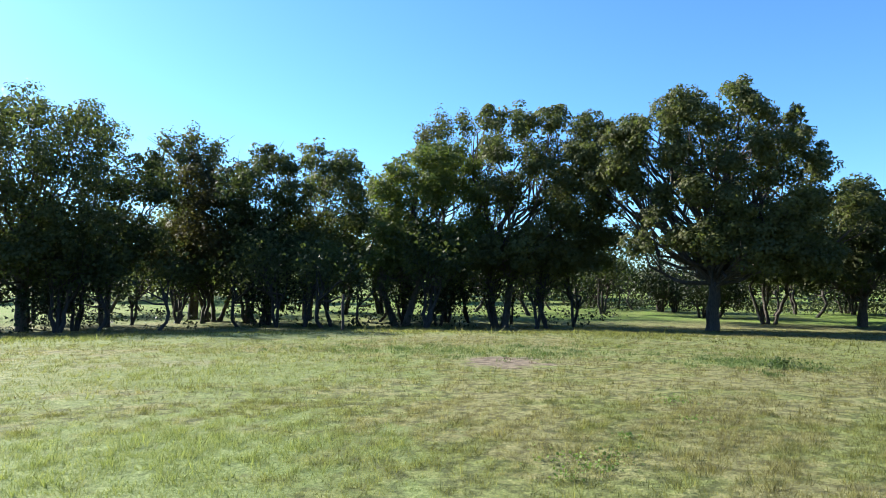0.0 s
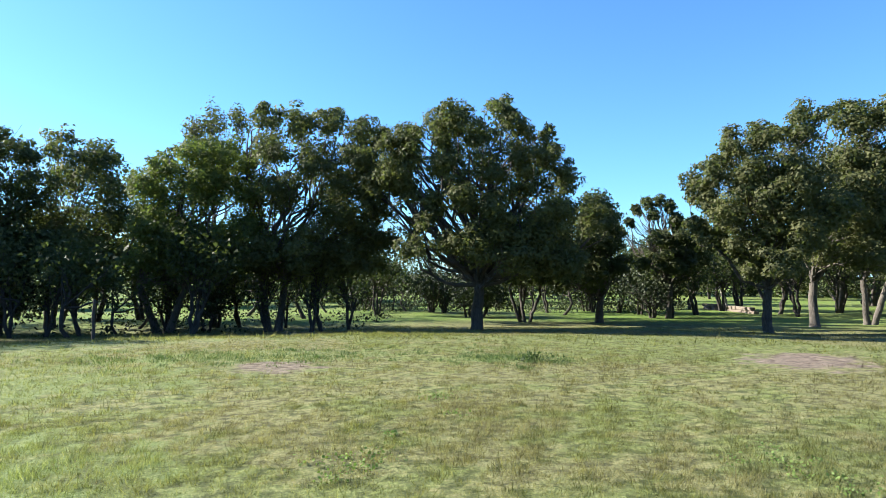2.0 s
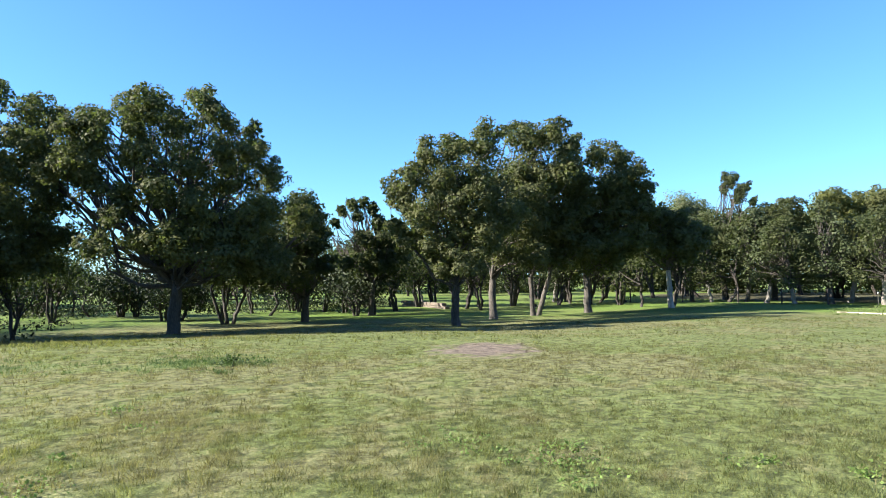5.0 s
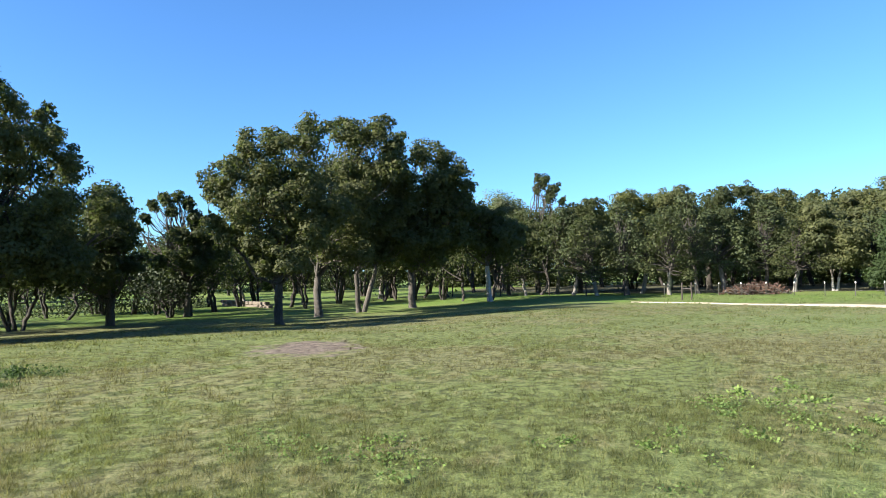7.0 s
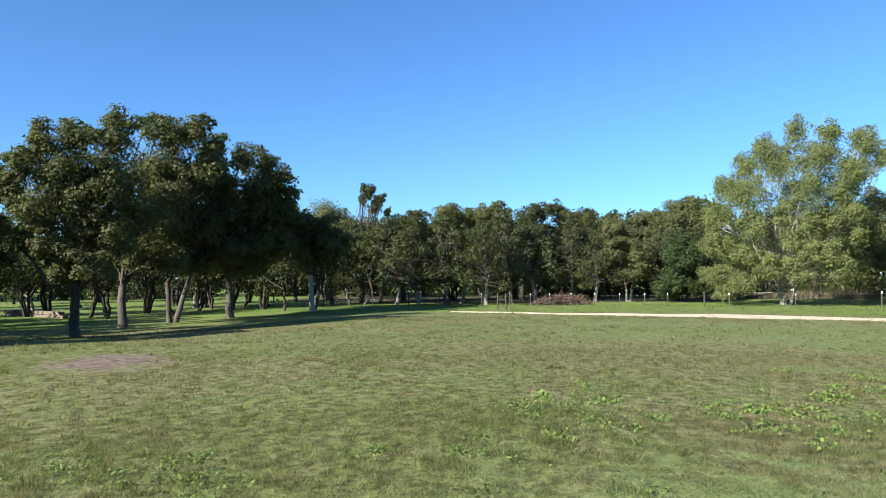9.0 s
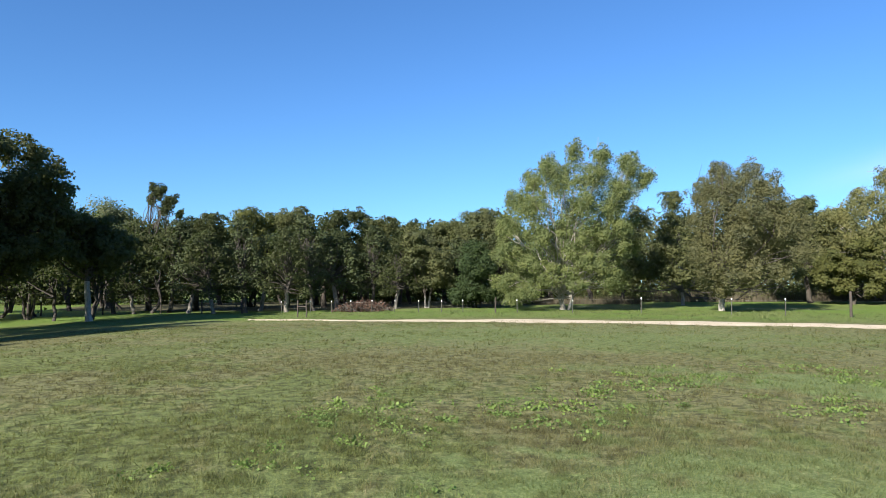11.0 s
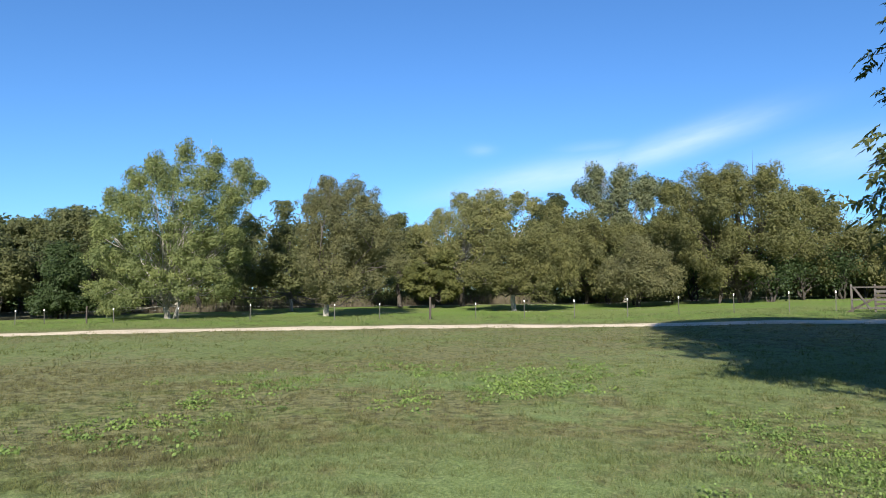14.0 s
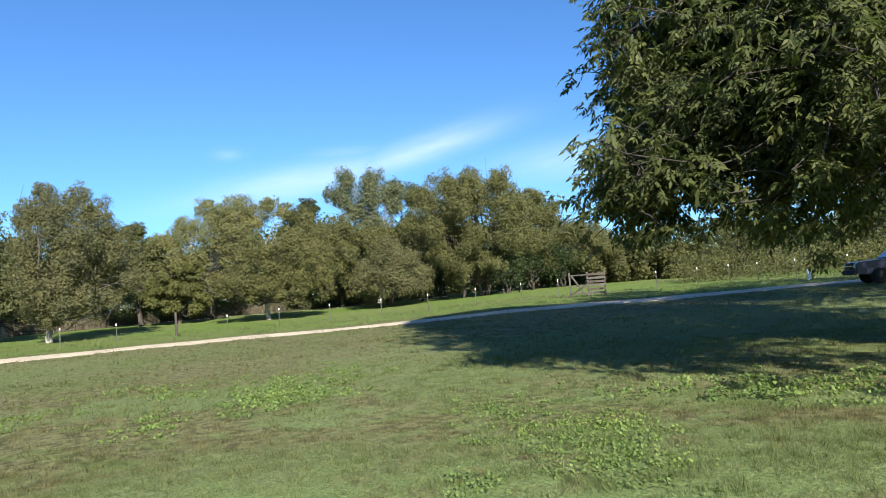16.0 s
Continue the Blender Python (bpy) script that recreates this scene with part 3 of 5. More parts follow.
# ---- trees ----
tree('pecan tree with dark green backlit leaves beside the mown field', -31.4, 33, 'pecan', 15000,
     [(0.1, 8.2, 1.23), (-1.1, 7.4, 1.64), (2.0, 8.0, 1.23), (3.1, 7.3, 1.1), (0.9, 6.3, 1.78), (-0.4, 5.0, 1.78), (2.7, 5.5, 1.51), (-2.4, 6.4, 2.19), (-2.3, 4.2, 2.47), (1.2, 3.7, 1.64), (3.5, 3.8, 1.23), (-0.2, 2.7, 1.37), (-1.3, 2.3, 1.23), (0.2, 2.2, 1.1), (1.7, 2.2, 1.1)], seed=1, r=0.2)
tree('slender dark green tree in the shaded row', -26.1, 34, 'dark', 6000,
     [(1.0, 5.4, 1.27), (0.1, 3.6, 1.41), (1.3, 3.1, 1.27), (2.2, 5.2, 0.99), (-0.3, 2.2, 1.13), (1.7, 6.5, 0.79), (-1.0, 2.1, 1.02), (0.9, 2.2, 1.02)], seed=2, r=0.14, stems=2)
tree('half-bare tree with thin grey upper twigs', -19.9, 38, 'sparse', 2600,
     [(-0.6, 7.5, 1.1), (0.6, 7.4, 1.01), (-1.4, 6.5, 1.2), (0.0, 5.4, 1.42), (-1.1, 3.9, 1.42), (-1.4, 8.2, 0.69), (-0.2, 8.5, 0.69), (1.0, 8.0, 0.63)], seed=3, r=0.15, stems=2, twigs=60)
tree('brownish small tree with turning autumn leaves', -18.4, 36, 'autumn', 6500,
     [(-0.4, 5.4, 1.34), (0.7, 4.4, 1.34), (-1.1, 3.8, 1.49), (0.2, 2.7, 1.49), (-1.4, 2.5, 1.34), (1.0, 6.4, 1.02), (-0.9, 6.4, 1.02), (-2.2, 2.2, 1.08), (0.5, 2.2, 1.08)], seed=4, r=0.15, stems=3)
tree('dark green tree with several slim stems', -15.0, 34, 'dark', 8500,
     [(0.1, 7.0, 0.9), (1.1, 6.8, 0.9), (-0.4, 5.7, 1.27), (1.5, 5.2, 1.27), (0.7, 3.5, 1.55), (-0.6, 2.9, 1.27), (1.8, 2.7, 1.13), (-0.1, 2.3, 1.13), (1.5, 2.3, 1.02), (-1.1, 4.3, 1.13)], seed=5, r=0.14, stems=2)
tree('leafy green tree with olive autumn tips', -11.2, 37, 'olive', 8500,
     [(1.5, 7.2, 1.01), (0.6, 6.2, 1.38), (2.5, 5.9, 1.29), (1.6, 4.0, 1.69), (3.1, 4.4, 1.29), (0.4, 2.8, 1.38), (2.8, 2.8, 1.17), (0.3, 7.8, 0.86), (2.3, 7.4, 0.8), (1.6, 2.3, 1.11), (3.4, 2.3, 1.04), (-0.2, 4.0, 1.23)], seed=6, r=0.16, stems=2)
tree('yellow-green broad tree with drooping leaves', -3.5, 32, 'yellow', 18000,
     [(-0.1, 6.4, 0.88), (1.3, 7.1, 0.93), (2.3, 7.0, 1.01), (-0.6, 5.3, 1.2), (1.3, 5.4, 1.46), (2.9, 5.7, 1.28), (0.2, 3.2, 1.46), (2.1, 3.0, 1.46), (3.7, 3.8, 1.33), (1.6, 2.4, 1.12), (0.2, 2.3, 1.01), (-0.6, 4.0, 1.2), (0.8, 2.5, 1.2), (2.6, 2.4, 1.06), (-0.6, 2.4, 1.06), (3.7, 5.4, 0.96), (3.3, 6.7, 0.69)], seed=7, r=0.2, stems=2)
tree('thin wispy tree top behind the yellow-green tree', 0.3, 42, 'sparse', 1000,
     [(-0.4, 10.5, 0.98), (1.0, 10.9, 0.84), (-1.3, 10.0, 0.84), (0.3, 8.7, 1.05)], seed=8, r=0.12, twigs=30)
tree('tall dark pecan tree with a leaning trunk', 4.8, 31, 'pecan', 20000,
     [(-0.2, 8.6, 0.85), (1.1, 8.4, 0.98), (2.4, 8.5, 0.85), (3.7, 8.2, 0.82), (-0.2, 7.1, 1.08), (1.9, 6.8, 1.16), (0.4, 5.3, 1.29), (2.4, 4.5, 1.42), (1.4, 2.9, 1.42), (2.9, 2.5, 1.16), (-0.1, 2.5, 1.16), (3.9, 7.0, 0.93), (4.4, 5.5, 0.98), (3.9, 3.7, 1.16), (4.2, 2.4, 1.03), (1.1, 2.4, 1.03), (-0.7, 2.3, 0.93), (2.9, 5.8, 1.08), (4.9, 3.2, 0.88), (4.9, 6.3, 0.82), (4.7, 4.5, 0.82)], seed=9, r=0.2, stems=2)
tree('large pecan tree with a broad dark crown', 21.4, 29, 'pecan', 34000,
     [(1.0, 8.6, 0.79), (-0.9, 8.5, 0.79), (-1.8, 7.8, 0.91), (0.1, 7.7, 0.96), (1.6, 8.0, 0.72), (-2.9, 7.6, 0.87), (2.9, 6.8, 0.87), (3.7, 5.8, 0.77), (-1.2, 6.5, 1.01), (0.7, 6.3, 1.01), (2.3, 5.6, 1.08), (-3.2, 5.4, 0.87), (-1.9, 4.8, 0.67), (0.7, 4.4, 1.2), (2.1, 3.7, 1.32), (3.5, 4.1, 1.2), (-0.1, 2.8, 1.2), (1.5, 2.4, 1.2), (2.9, 2.4, 1.08), (-4.3, 6.0, 0.77), (-0.7, 5.1, 1.08), (-1.4, 3.1, 0.72), (-2.9, 2.9, 0.87), (-2.5, 4.0, 0.63), (0.9, 3.3, 1.2), (3.9, 2.2, 0.96), (3.0, 7.8, 0.34), (5.2, 4.1, 0.91), (-3.4, 6.2, 0.91), (1.8, 6.8, 0.87), (-4.2, 7.3, 0.8), (-3.0, 7.0, 0.8), (-5.3, 6.8, 0.8), (-5.0, 5.7, 0.7)], seed=10, r=0.24)
tree('small pale-stemmed tree behind the large pecan', 25.4, 36, 'dark', 4500,
     [(-0.4, 2.0, 1.2), (0.6, 1.8, 1.05), (0.1, 3.1, 1.2)], seed=11, r=0.13, stems=3)
tree('dark live oak with low rounded foliage', 31.4, 36, 'dark', 9000,
     [(-0.2, 5.4, 0.9), (0.5, 4.6, 0.84), (-0.5, 3.5, 1.34), (0.6, 3.2, 0.84), (-1.3, 2.7, 1.34), (0.0, 2.1, 1.02), (-2.1, 3.9, 1.2), (1.1, 2.2, 0.66), (-0.7, 4.7, 1.08), (0.2, 3.8, 1.02), (-1.9, 1.6, 1.08), (-0.5, 1.5, 1.02), (-2.7, 2.7, 1.08)], seed=12, r=0.2)
tree('small dark oak standing between two pecans', 36.7, 40, 'dark', 5000,
     [(-1.1, 5.9, 0.4), (-0.4, 6.0, 0.33), (-1.7, 5.5, 0.33), (0.1, 5.6, 0.4), (-0.8, 5.2, 0.4), (0.5, 4.7, 0.66), (0.7, 3.6, 1.0), (-0.3, 2.6, 0.93), (1.5, 2.9, 0.93), (-1.3, 2.4, 0.6), (-0.5, 3.9, 0.73), (0.3, 2.3, 0.93), (-2.1, 4.8, 0.3), (-2.5, 4.2, 0.27)], seed=13, r=0.16)
tree('mature pecan tree with sunlit olive-green crown', 43.9, 30, 'pecan', 20000,
     [(-1.3, 7.0, 0.8), (-0.1, 7.3, 0.82), (1.3, 7.6, 0.95), (-2.0, 6.0, 0.8), (-2.8, 5.5, 0.65), (-0.6, 5.7, 1.12), (1.1, 5.9, 1.25), (-1.3, 4.3, 1.05), (0.3, 3.8, 1.25), (2.0, 4.2, 1.15), (-0.8, 2.8, 0.9), (-2.0, 3.3, 0.75), (0.8, 2.3, 0.95), (-2.3, 4.8, 0.75), (-0.4, 4.8, 1.12), (1.5, 5.2, 1.15), (-0.4, 2.0, 0.75), (1.3, 3.5, 1.12), (-2.6, 3.8, 0.65)], seed=14, r=0.18)
tree('mature pecan tree with sunlit olive-green crown', 46.9, 36, 'pecan', 12000,
     [(1.3, 9.1, 0.99), (2.6, 9.0, 0.99), (3.4, 9.3, 0.84), (1.8, 7.2, 1.34), (3.7, 7.4, 1.26), (1.3, 5.0, 1.34), (2.8, 4.9, 1.49), (0.4, 3.0, 1.08), (2.0, 2.7, 1.2), (2.3, 5.8, 1.34), (1.0, 6.7, 1.2), (3.1, 6.6, 1.26), (1.0, 3.9, 1.2)], seed=15, bark='mid', r=0.2)
tree('mature pecan tree with sunlit olive-green crown', 50.4, 38, 'pecan', 9000,
     [(2.0, 8.8, 0.88), (2.2, 6.8, 1.33), (1.7, 4.5, 1.42), (2.7, 3.3, 1.26), (1.1, 2.8, 1.14), (2.8, 5.3, 1.33), (0.6, 3.9, 1.14)], seed=16, bark='mid', r=0.17, stems=2)
tree('mature pecan tree with sunlit olive-green crown', 54.7, 40, 'pecan', 10000,
     [(0.8, 8.6, 1.06), (1.8, 8.3, 0.93), (2.6, 7.4, 0.93), (3.1, 6.5, 0.73), (1.3, 6.6, 1.39), (2.3, 5.4, 1.26), (0.7, 4.3, 1.53), (2.0, 3.6, 1.33), (-0.1, 2.8, 1.2), (1.8, 6.9, 1.2), (1.2, 5.4, 1.33), (1.2, 2.8, 1.2), (2.8, 3.9, 1.13), (3.3, 5.4, 0.8)], seed=17, bark='mid', r=0.21)
tree('pecan tree with a pale sunlit trunk', 61.1, 43, 'pecan', 7000,
     [(-1.2, 5.0, 1.29), (0.4, 4.6, 1.21), (1.4, 3.7, 1.07), (-0.5, 3.6, 1.14), (0.7, 3.0, 0.93), (-1.9, 6.3, 0.93), (-2.3, 4.0, 1.14)], seed=18, bark='pale', r=0.16, stems=1)
tree('hazy grey-green tree far behind the orchard', 62.3, 65, 'grey', 4000,
     [(-0.6, 7.6, 1.51), (1.0, 7.2, 1.35), (-1.6, 6.5, 1.3), (-0.0, 5.2, 1.73)], seed=19, r=0.2)
tree('tall thin tree with a tufted crown above the woods', 65.1, 56, 'dark', 7000,
     [(0.7, 8.9, 0.6), (1.5, 8.3, 0.56), (0.2, 9.3, 0.37), (1.0, 7.7, 0.56), (2.1, 7.3, 0.33), (-0.0, 8.3, 0.37), (-0.9, 5.1, 1.77), (0.9, 5.1, 1.77), (-0.0, 3.9, 1.77), (-1.8, 3.7, 1.49)], seed=20, r=0.22)
tree('dark green tree with dense foliage at the wood edge', 68.6, 55, 'dark', 6000,
     [(-0.2, 6.0, 1.19), (1.1, 6.4, 1.1), (-0.7, 4.2, 1.74), (1.1, 4.0, 1.74), (0.2, 3.4, 1.28)], seed=21, r=0.2)
tree('yellowish green tree with dense foliage at the wood edge', 72.1, 58, 'yellowolive', 6000,
     [(0.0, 7.0, 1.44), (1.5, 6.6, 1.3), (-1.0, 5.3, 1.59), (1.0, 4.3, 2.02), (-0.5, 3.6, 1.64)], seed=22, r=0.22)
tree('olive-green tree with dense foliage at the wood edge', 75.5, 60, 'olive', 6500,
     [(-0.5, 7.1, 1.39), (1.0, 7.4, 1.3), (0.5, 4.9, 2.09), (-1.0, 3.7, 1.79), (2.0, 5.4, 1.69)], seed=23, r=0.22)
tree('dark green tree with dense foliage at the wood edge', 78.5, 58, 'dark', 6500,
     [(0.3, 6.9, 1.16), (1.7, 7.5, 1.06), (2.9, 7.7, 0.77), (1.2, 5.2, 1.83), (-0.7, 4.3, 1.64), (2.2, 3.9, 1.83), (0.3, 3.6, 1.64)], seed=24, r=0.22)
tree('olive-green tree with dense foliage at the wood edge', 82.0, 60, 'olive', 6500,
     [(0.1, 6.7, 1.3), (1.5, 6.8, 1.3), (0.5, 4.3, 2.09), (1.9, 3.7, 1.69), (-0.9, 3.4, 1.69)], seed=25, r=0.22)
tree('grey-leaved tree with a white trunk by the road', 87.0, 54, 'greyolive', 5000,
     [(-1.0, 5.6, 1.26), (-0.4, 4.4, 1.61), (0.7, 3.6, 1.52), (1.1, 2.3, 1.34)], seed=26, bark='pale', r=0.12, stems=2)
tree('dark green tree with dense foliage at the wood edge', 84.7, 66, 'dark', 5000,
     [(0.1, 6.6, 1.48), (1.4, 6.8, 1.37), (0.1, 4.6, 2.08), (-0.5, 3.6, 1.86)], seed=27, r=0.2)
tree('grey-green tree with dense foliage at the wood edge', 88.5, 70, 'greyolive', 5500,
     [(-0.7, 6.8, 1.57), (0.9, 7.1, 1.63), (-0.2, 4.7, 2.21), (1.1, 3.8, 1.98)], seed=28, r=0.22)
tree('grey-green tree with dense foliage at the wood edge', 91.5, 68, 'greyolive', 6500,
     [(-0.6, 7.7, 1.86), (0.9, 8.4, 1.52), (-1.7, 6.6, 1.58), (0.6, 5.6, 2.37), (1.9, 7.2, 1.69), (1.8, 4.0, 2.03)], seed=29, r=0.22)
tree('bushy bright green small tree in front of the woods', 91.1, 53, 'bush', 5000,
     [(0.1, 3.3, 1.76), (-0.2, 1.4, 1.58), (-0.8, 0.8, 1.23), (0.8, 1.2, 1.32), (-0.5, 4.3, 1.23)], seed=30, r=0.12, stems=3)
tree('olive-green tree with dense foliage at the wood edge', 116.5, 66, 'olive', 6000,
     [(-1.5, 4.7, 2.08), (0.3, 6.6, 1.81), (-0.2, 8.5, 1.21), (1.6, 4.6, 1.97), (-3.1, 4.3, 1.64)], seed=34, r=0.2)
tree('olive-green tree with dense foliage at the wood edge', 138.4, 76, 'olive', 5000,
     [(0.4, 12.1, 1.77), (-0.3, 8.4, 2.4), (0.8, 6.1, 2.4)], seed=43, r=0.24)
tree('dark green tree with dense foliage at the wood edge', 128.6, 78, 'dark', 5000,
     [(1.6, 11.7, 1.42), (0.2, 10.4, 1.94), (-0.5, 7.8, 2.2), (1.4, 6.5, 2.33)], seed=44, r=0.22)
tree('tall sycamore with airy pale green leaves', 98.4, 48.5, 'pale', 23000,
     [(0.2, 4.2, 1.21), (-0.4, 2.6, 1.12), (0.9, 11.3, 0.84), (2.7, 10.9, 0.93), (-1.1, 10.2, 1.07), (4.3, 10.2, 1.07), (5.5, 9.4, 0.84), (-2.1, 9.2, 1.07), (0.1, 9.4, 1.4), (2.1, 9.5, 1.4), (4.1, 8.5, 1.31), (-3.2, 7.9, 1.07), (-1.8, 7.3, 1.4), (1.1, 7.4, 1.63), (3.1, 7.3, 1.31), (-3.8, 6.1, 1.17), (-2.0, 5.4, 1.4), (-0.1, 5.8, 0.93), (2.1, 5.4, 1.4), (3.9, 5.9, 1.17), (-4.1, 4.1, 1.17), (-2.6, 3.4, 1.4), (1.4, 3.4, 1.17), (2.9, 3.4, 1.17), (4.3, 4.3, 1.07), (-4.1, 2.0, 1.07), (-2.7, 1.4, 1.17), (-1.5, 2.2, 0.93), (1.2, 2.0, 0.84), (3.6, 2.2, 1.07), (-3.7, 0.8, 0.84)], seed=31, bark='pale', r=0.17, stems=3)
tree('brown-olive elm with rounded drooping crown', 110.4, 48, 'brown', 15000,
     [(1.0, 8.4, 1.02), (2.9, 8.2, 1.11), (-1.1, 7.7, 1.02), (0.0, 9.3, 0.83), (2.0, 8.9, 1.06), (-0.8, 8.3, 1.06), (0.6, 7.5, 1.62), (2.4, 6.9, 1.62), (-1.0, 6.3, 1.39), (3.7, 6.7, 1.29), (4.3, 5.5, 1.39), (1.0, 5.3, 1.85), (2.6, 4.3, 1.62), (-0.6, 4.2, 1.62), (4.4, 3.9, 1.16), (0.8, 2.9, 1.39), (-0.6, 2.5, 1.06), (0.0, 1.5, 0.83), (2.0, 2.7, 1.16), (3.5, 2.7, 0.92)], seed=32, bark='pale', r=0.2)
tree('grey-green tree between the sycamore and the elm', 107.6, 60, 'greyolive', 7000,
     [(-3.4, 7.4, 1.3), (-3.9, 5.4, 1.39), (-3.3, 3.4, 1.3), (-5.3, 2.4, 1.2), (-1.9, 3.9, 1.3), (-1.1, 5.9, 1.2), (-0.8, 8.9, 1.0), (-0.3, 6.9, 1.25), (-1.8, 4.9, 1.0), (-0.3, 4.4, 1.25), (-1.3, 2.9, 1.15), (0.2, 2.4, 1.0), (-2.5, 2.9, 0.9), (1.2, 3.2, 1.0), (8.8, 2.7, 0.75)], seed=33, bark='pale', r=0.14)
tree('pale dry-topped oak on the pasture edge', 121.7, 66, 'paleoak', 10000,
     [(1.3, 9.7, 1.53), (4.1, 10.0, 1.42), (0.0, 10.4, 1.42), (2.5, 10.8, 1.42), (5.5, 10.8, 1.15), (-1.7, 8.7, 1.59), (0.9, 8.4, 2.03), (-3.4, 7.6, 1.42), (-4.8, 7.6, 1.15), (3.3, 8.8, 1.75), (-0.8, 6.1, 1.75), (2.2, 6.6, 1.75), (6.8, 10.2, 0.88), (-2.8, 5.5, 1.32), (0.5, 4.1, 1.42), (-4.8, 5.0, 1.15)], seed=35, r=0.25, twigs=50)
tree('spreading oak with a whitish leaning trunk', 126.0, 54, 'oak', 13000,
     [(-1.8, 3.6, 1.66), (0.4, 4.8, 1.88), (2.5, 3.6, 1.66), (-0.7, 5.9, 1.43), (1.7, 6.1, 1.66), (3.8, 5.1, 1.43), (-3.2, 2.9, 1.08), (0.4, 2.9, 1.08), (2.5, 2.5, 0.94), (-1.2, 2.3, 0.85), (4.4, 3.6, 1.08), (1.0, 2.3, 0.72)], seed=36, bark='pale', r=0.19)
tree('low yellow-green oak on the pasture edge', 119.2, 62, 'yellowolive', 6500,
     [(-1.3, 3.4, 1.34), (0.6, 3.1, 1.34), (1.9, 2.1, 1.08), (-0.7, 1.8, 1.08), (0.6, 4.7, 1.24), (-2.1, 2.4, 0.98), (1.3, 1.3, 0.77)], seed=37, r=0.16)
tree('tall grey half-bare tree in the wood', 134.9, 72, 'grey', 6000,
     [(-2.8, 13.9, 1.14), (-2.8, 12.1, 1.26), (0.1, 13.6, 1.26), (-0.5, 11.7, 1.55), (1.3, 12.1, 1.26), (2.9, 12.6, 1.14), (2.4, 10.9, 1.26), (-0.2, 9.3, 1.43), (-4.2, 12.2, 0.96), (-1.8, 10.6, 1.26)], seed=38, bark='pale', r=0.2, twigs=60)
tree('olive oak filling the wood edge', 132.0, 69, 'oak', 11000,
     [(-2.9, 8.1, 2.12), (-0.8, 6.9, 2.12), (0.3, 8.6, 1.83), (1.2, 6.0, 2.12), (-1.4, 4.7, 1.83), (0.7, 4.1, 1.83), (2.5, 7.4, 1.83), (4.5, 7.3, 1.83), (-1.9, 2.7, 1.37), (0.9, 2.5, 1.49), (2.7, 3.5, 1.49), (-3.4, 9.9, 1.2)], seed=39, r=0.24)
tree('small brown-leaved tree standing on the pasture', 135.9, 59, 'brown', 8000,
     [(-0.2, 3.7, 2.27), (-1.9, 3.0, 1.82), (1.2, 3.7, 2.27), (2.4, 3.0, 1.82), (0.2, 5.3, 1.65), (-0.5, 2.1, 1.19), (1.6, 2.1, 1.19), (2.7, 2.3, 1.19)], seed=40, r=0.14, stems=2)
tree('big round live oak with hanging moss-grey leaves', 143.7, 61, 'oak', 18000,
     [(-1.7, 10.2, 1.52), (0.6, 10.0, 1.52), (3.4, 9.1, 1.42), (-2.6, 8.1, 1.52), (-2.8, 11.1, 1.52), (-0.5, 11.3, 1.37), (2.1, 10.8, 1.67), (-4.5, 9.6, 1.87), (-1.2, 9.0, 2.03), (1.9, 8.5, 2.03), (-4.0, 7.2, 1.67), (-1.1, 6.3, 2.03), (2.2, 5.8, 1.87), (4.1, 7.7, 1.67), (0.1, 3.9, 1.37), (-1.8, 4.0, 1.52), (-2.5, 2.7, 1.01), (1.4, 3.5, 1.01), (4.0, 5.4, 1.52), (-5.6, 7.6, 1.52), (-3.7, 4.8, 1.37)], seed=41, r=0.26, stems=2)
tree('brownish olive tree with dense foliage at the wood edge', 149.4, 68, 'oak', 11000,
     [(0.2, 8.2, 1.69), (0.1, 5.7, 1.86), (2.1, 6.3, 1.86), (3.7, 5.8, 1.86), (2.3, 3.8, 1.69), (-0.0, 3.5, 1.52), (4.3, 3.7, 1.52), (4.5, 2.6, 1.07), (-1.4, 10.1, 1.3), (-2.1, 3.6, 1.52), (5.6, 5.0, 1.69), (7.2, 4.2, 1.52), (6.8, 2.5, 1.13)], seed=42, r=0.24)


# mostly out of view, added so their shade falls on field and track
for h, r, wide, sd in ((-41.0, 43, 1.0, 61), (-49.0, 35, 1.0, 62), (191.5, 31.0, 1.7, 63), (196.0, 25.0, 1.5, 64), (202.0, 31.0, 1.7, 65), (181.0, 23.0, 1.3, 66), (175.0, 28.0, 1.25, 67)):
    tree("dark pecan tree added to shade the edge of the field", h, r, "dark", 2800, [(u * wide, z * wide + (1.2 if sd > 65 else 0.0), q * wide) for u, z, q in ((0, 7.5, 1.6), (1.8, 6.2, 1.8), (-1.8, 6.0, 1.8), (0.4, 4.6, 2.0), (-1.0, 3.4, 1.7), (1.5, 3.6, 1.7))], seed=sd, r=0.22, size=0.2)


# out of view, added to darken the right-hand grass with its shadow
tree("unseen pecan tree added to shade the field near the track", 211.3, 13.5, "dark", 5200, [(0.0, 8.0, 1.4), (1.7, 7.0, 1.4), (-1.7, 7.0, 1.4), (0.3, 5.8, 1.6), (-1.4, 5.2, 1.2), (1.6, 5.2, 1.2)], seed=72, r=0.2, size=0.17)

BARK_NEAR = plain("bark_near", (0.018, 0.015, 0.012), (0.055, 0.046, 0.038), 0.9, 0, 6, 0.8, 0.03, (1, 1, 0.25))


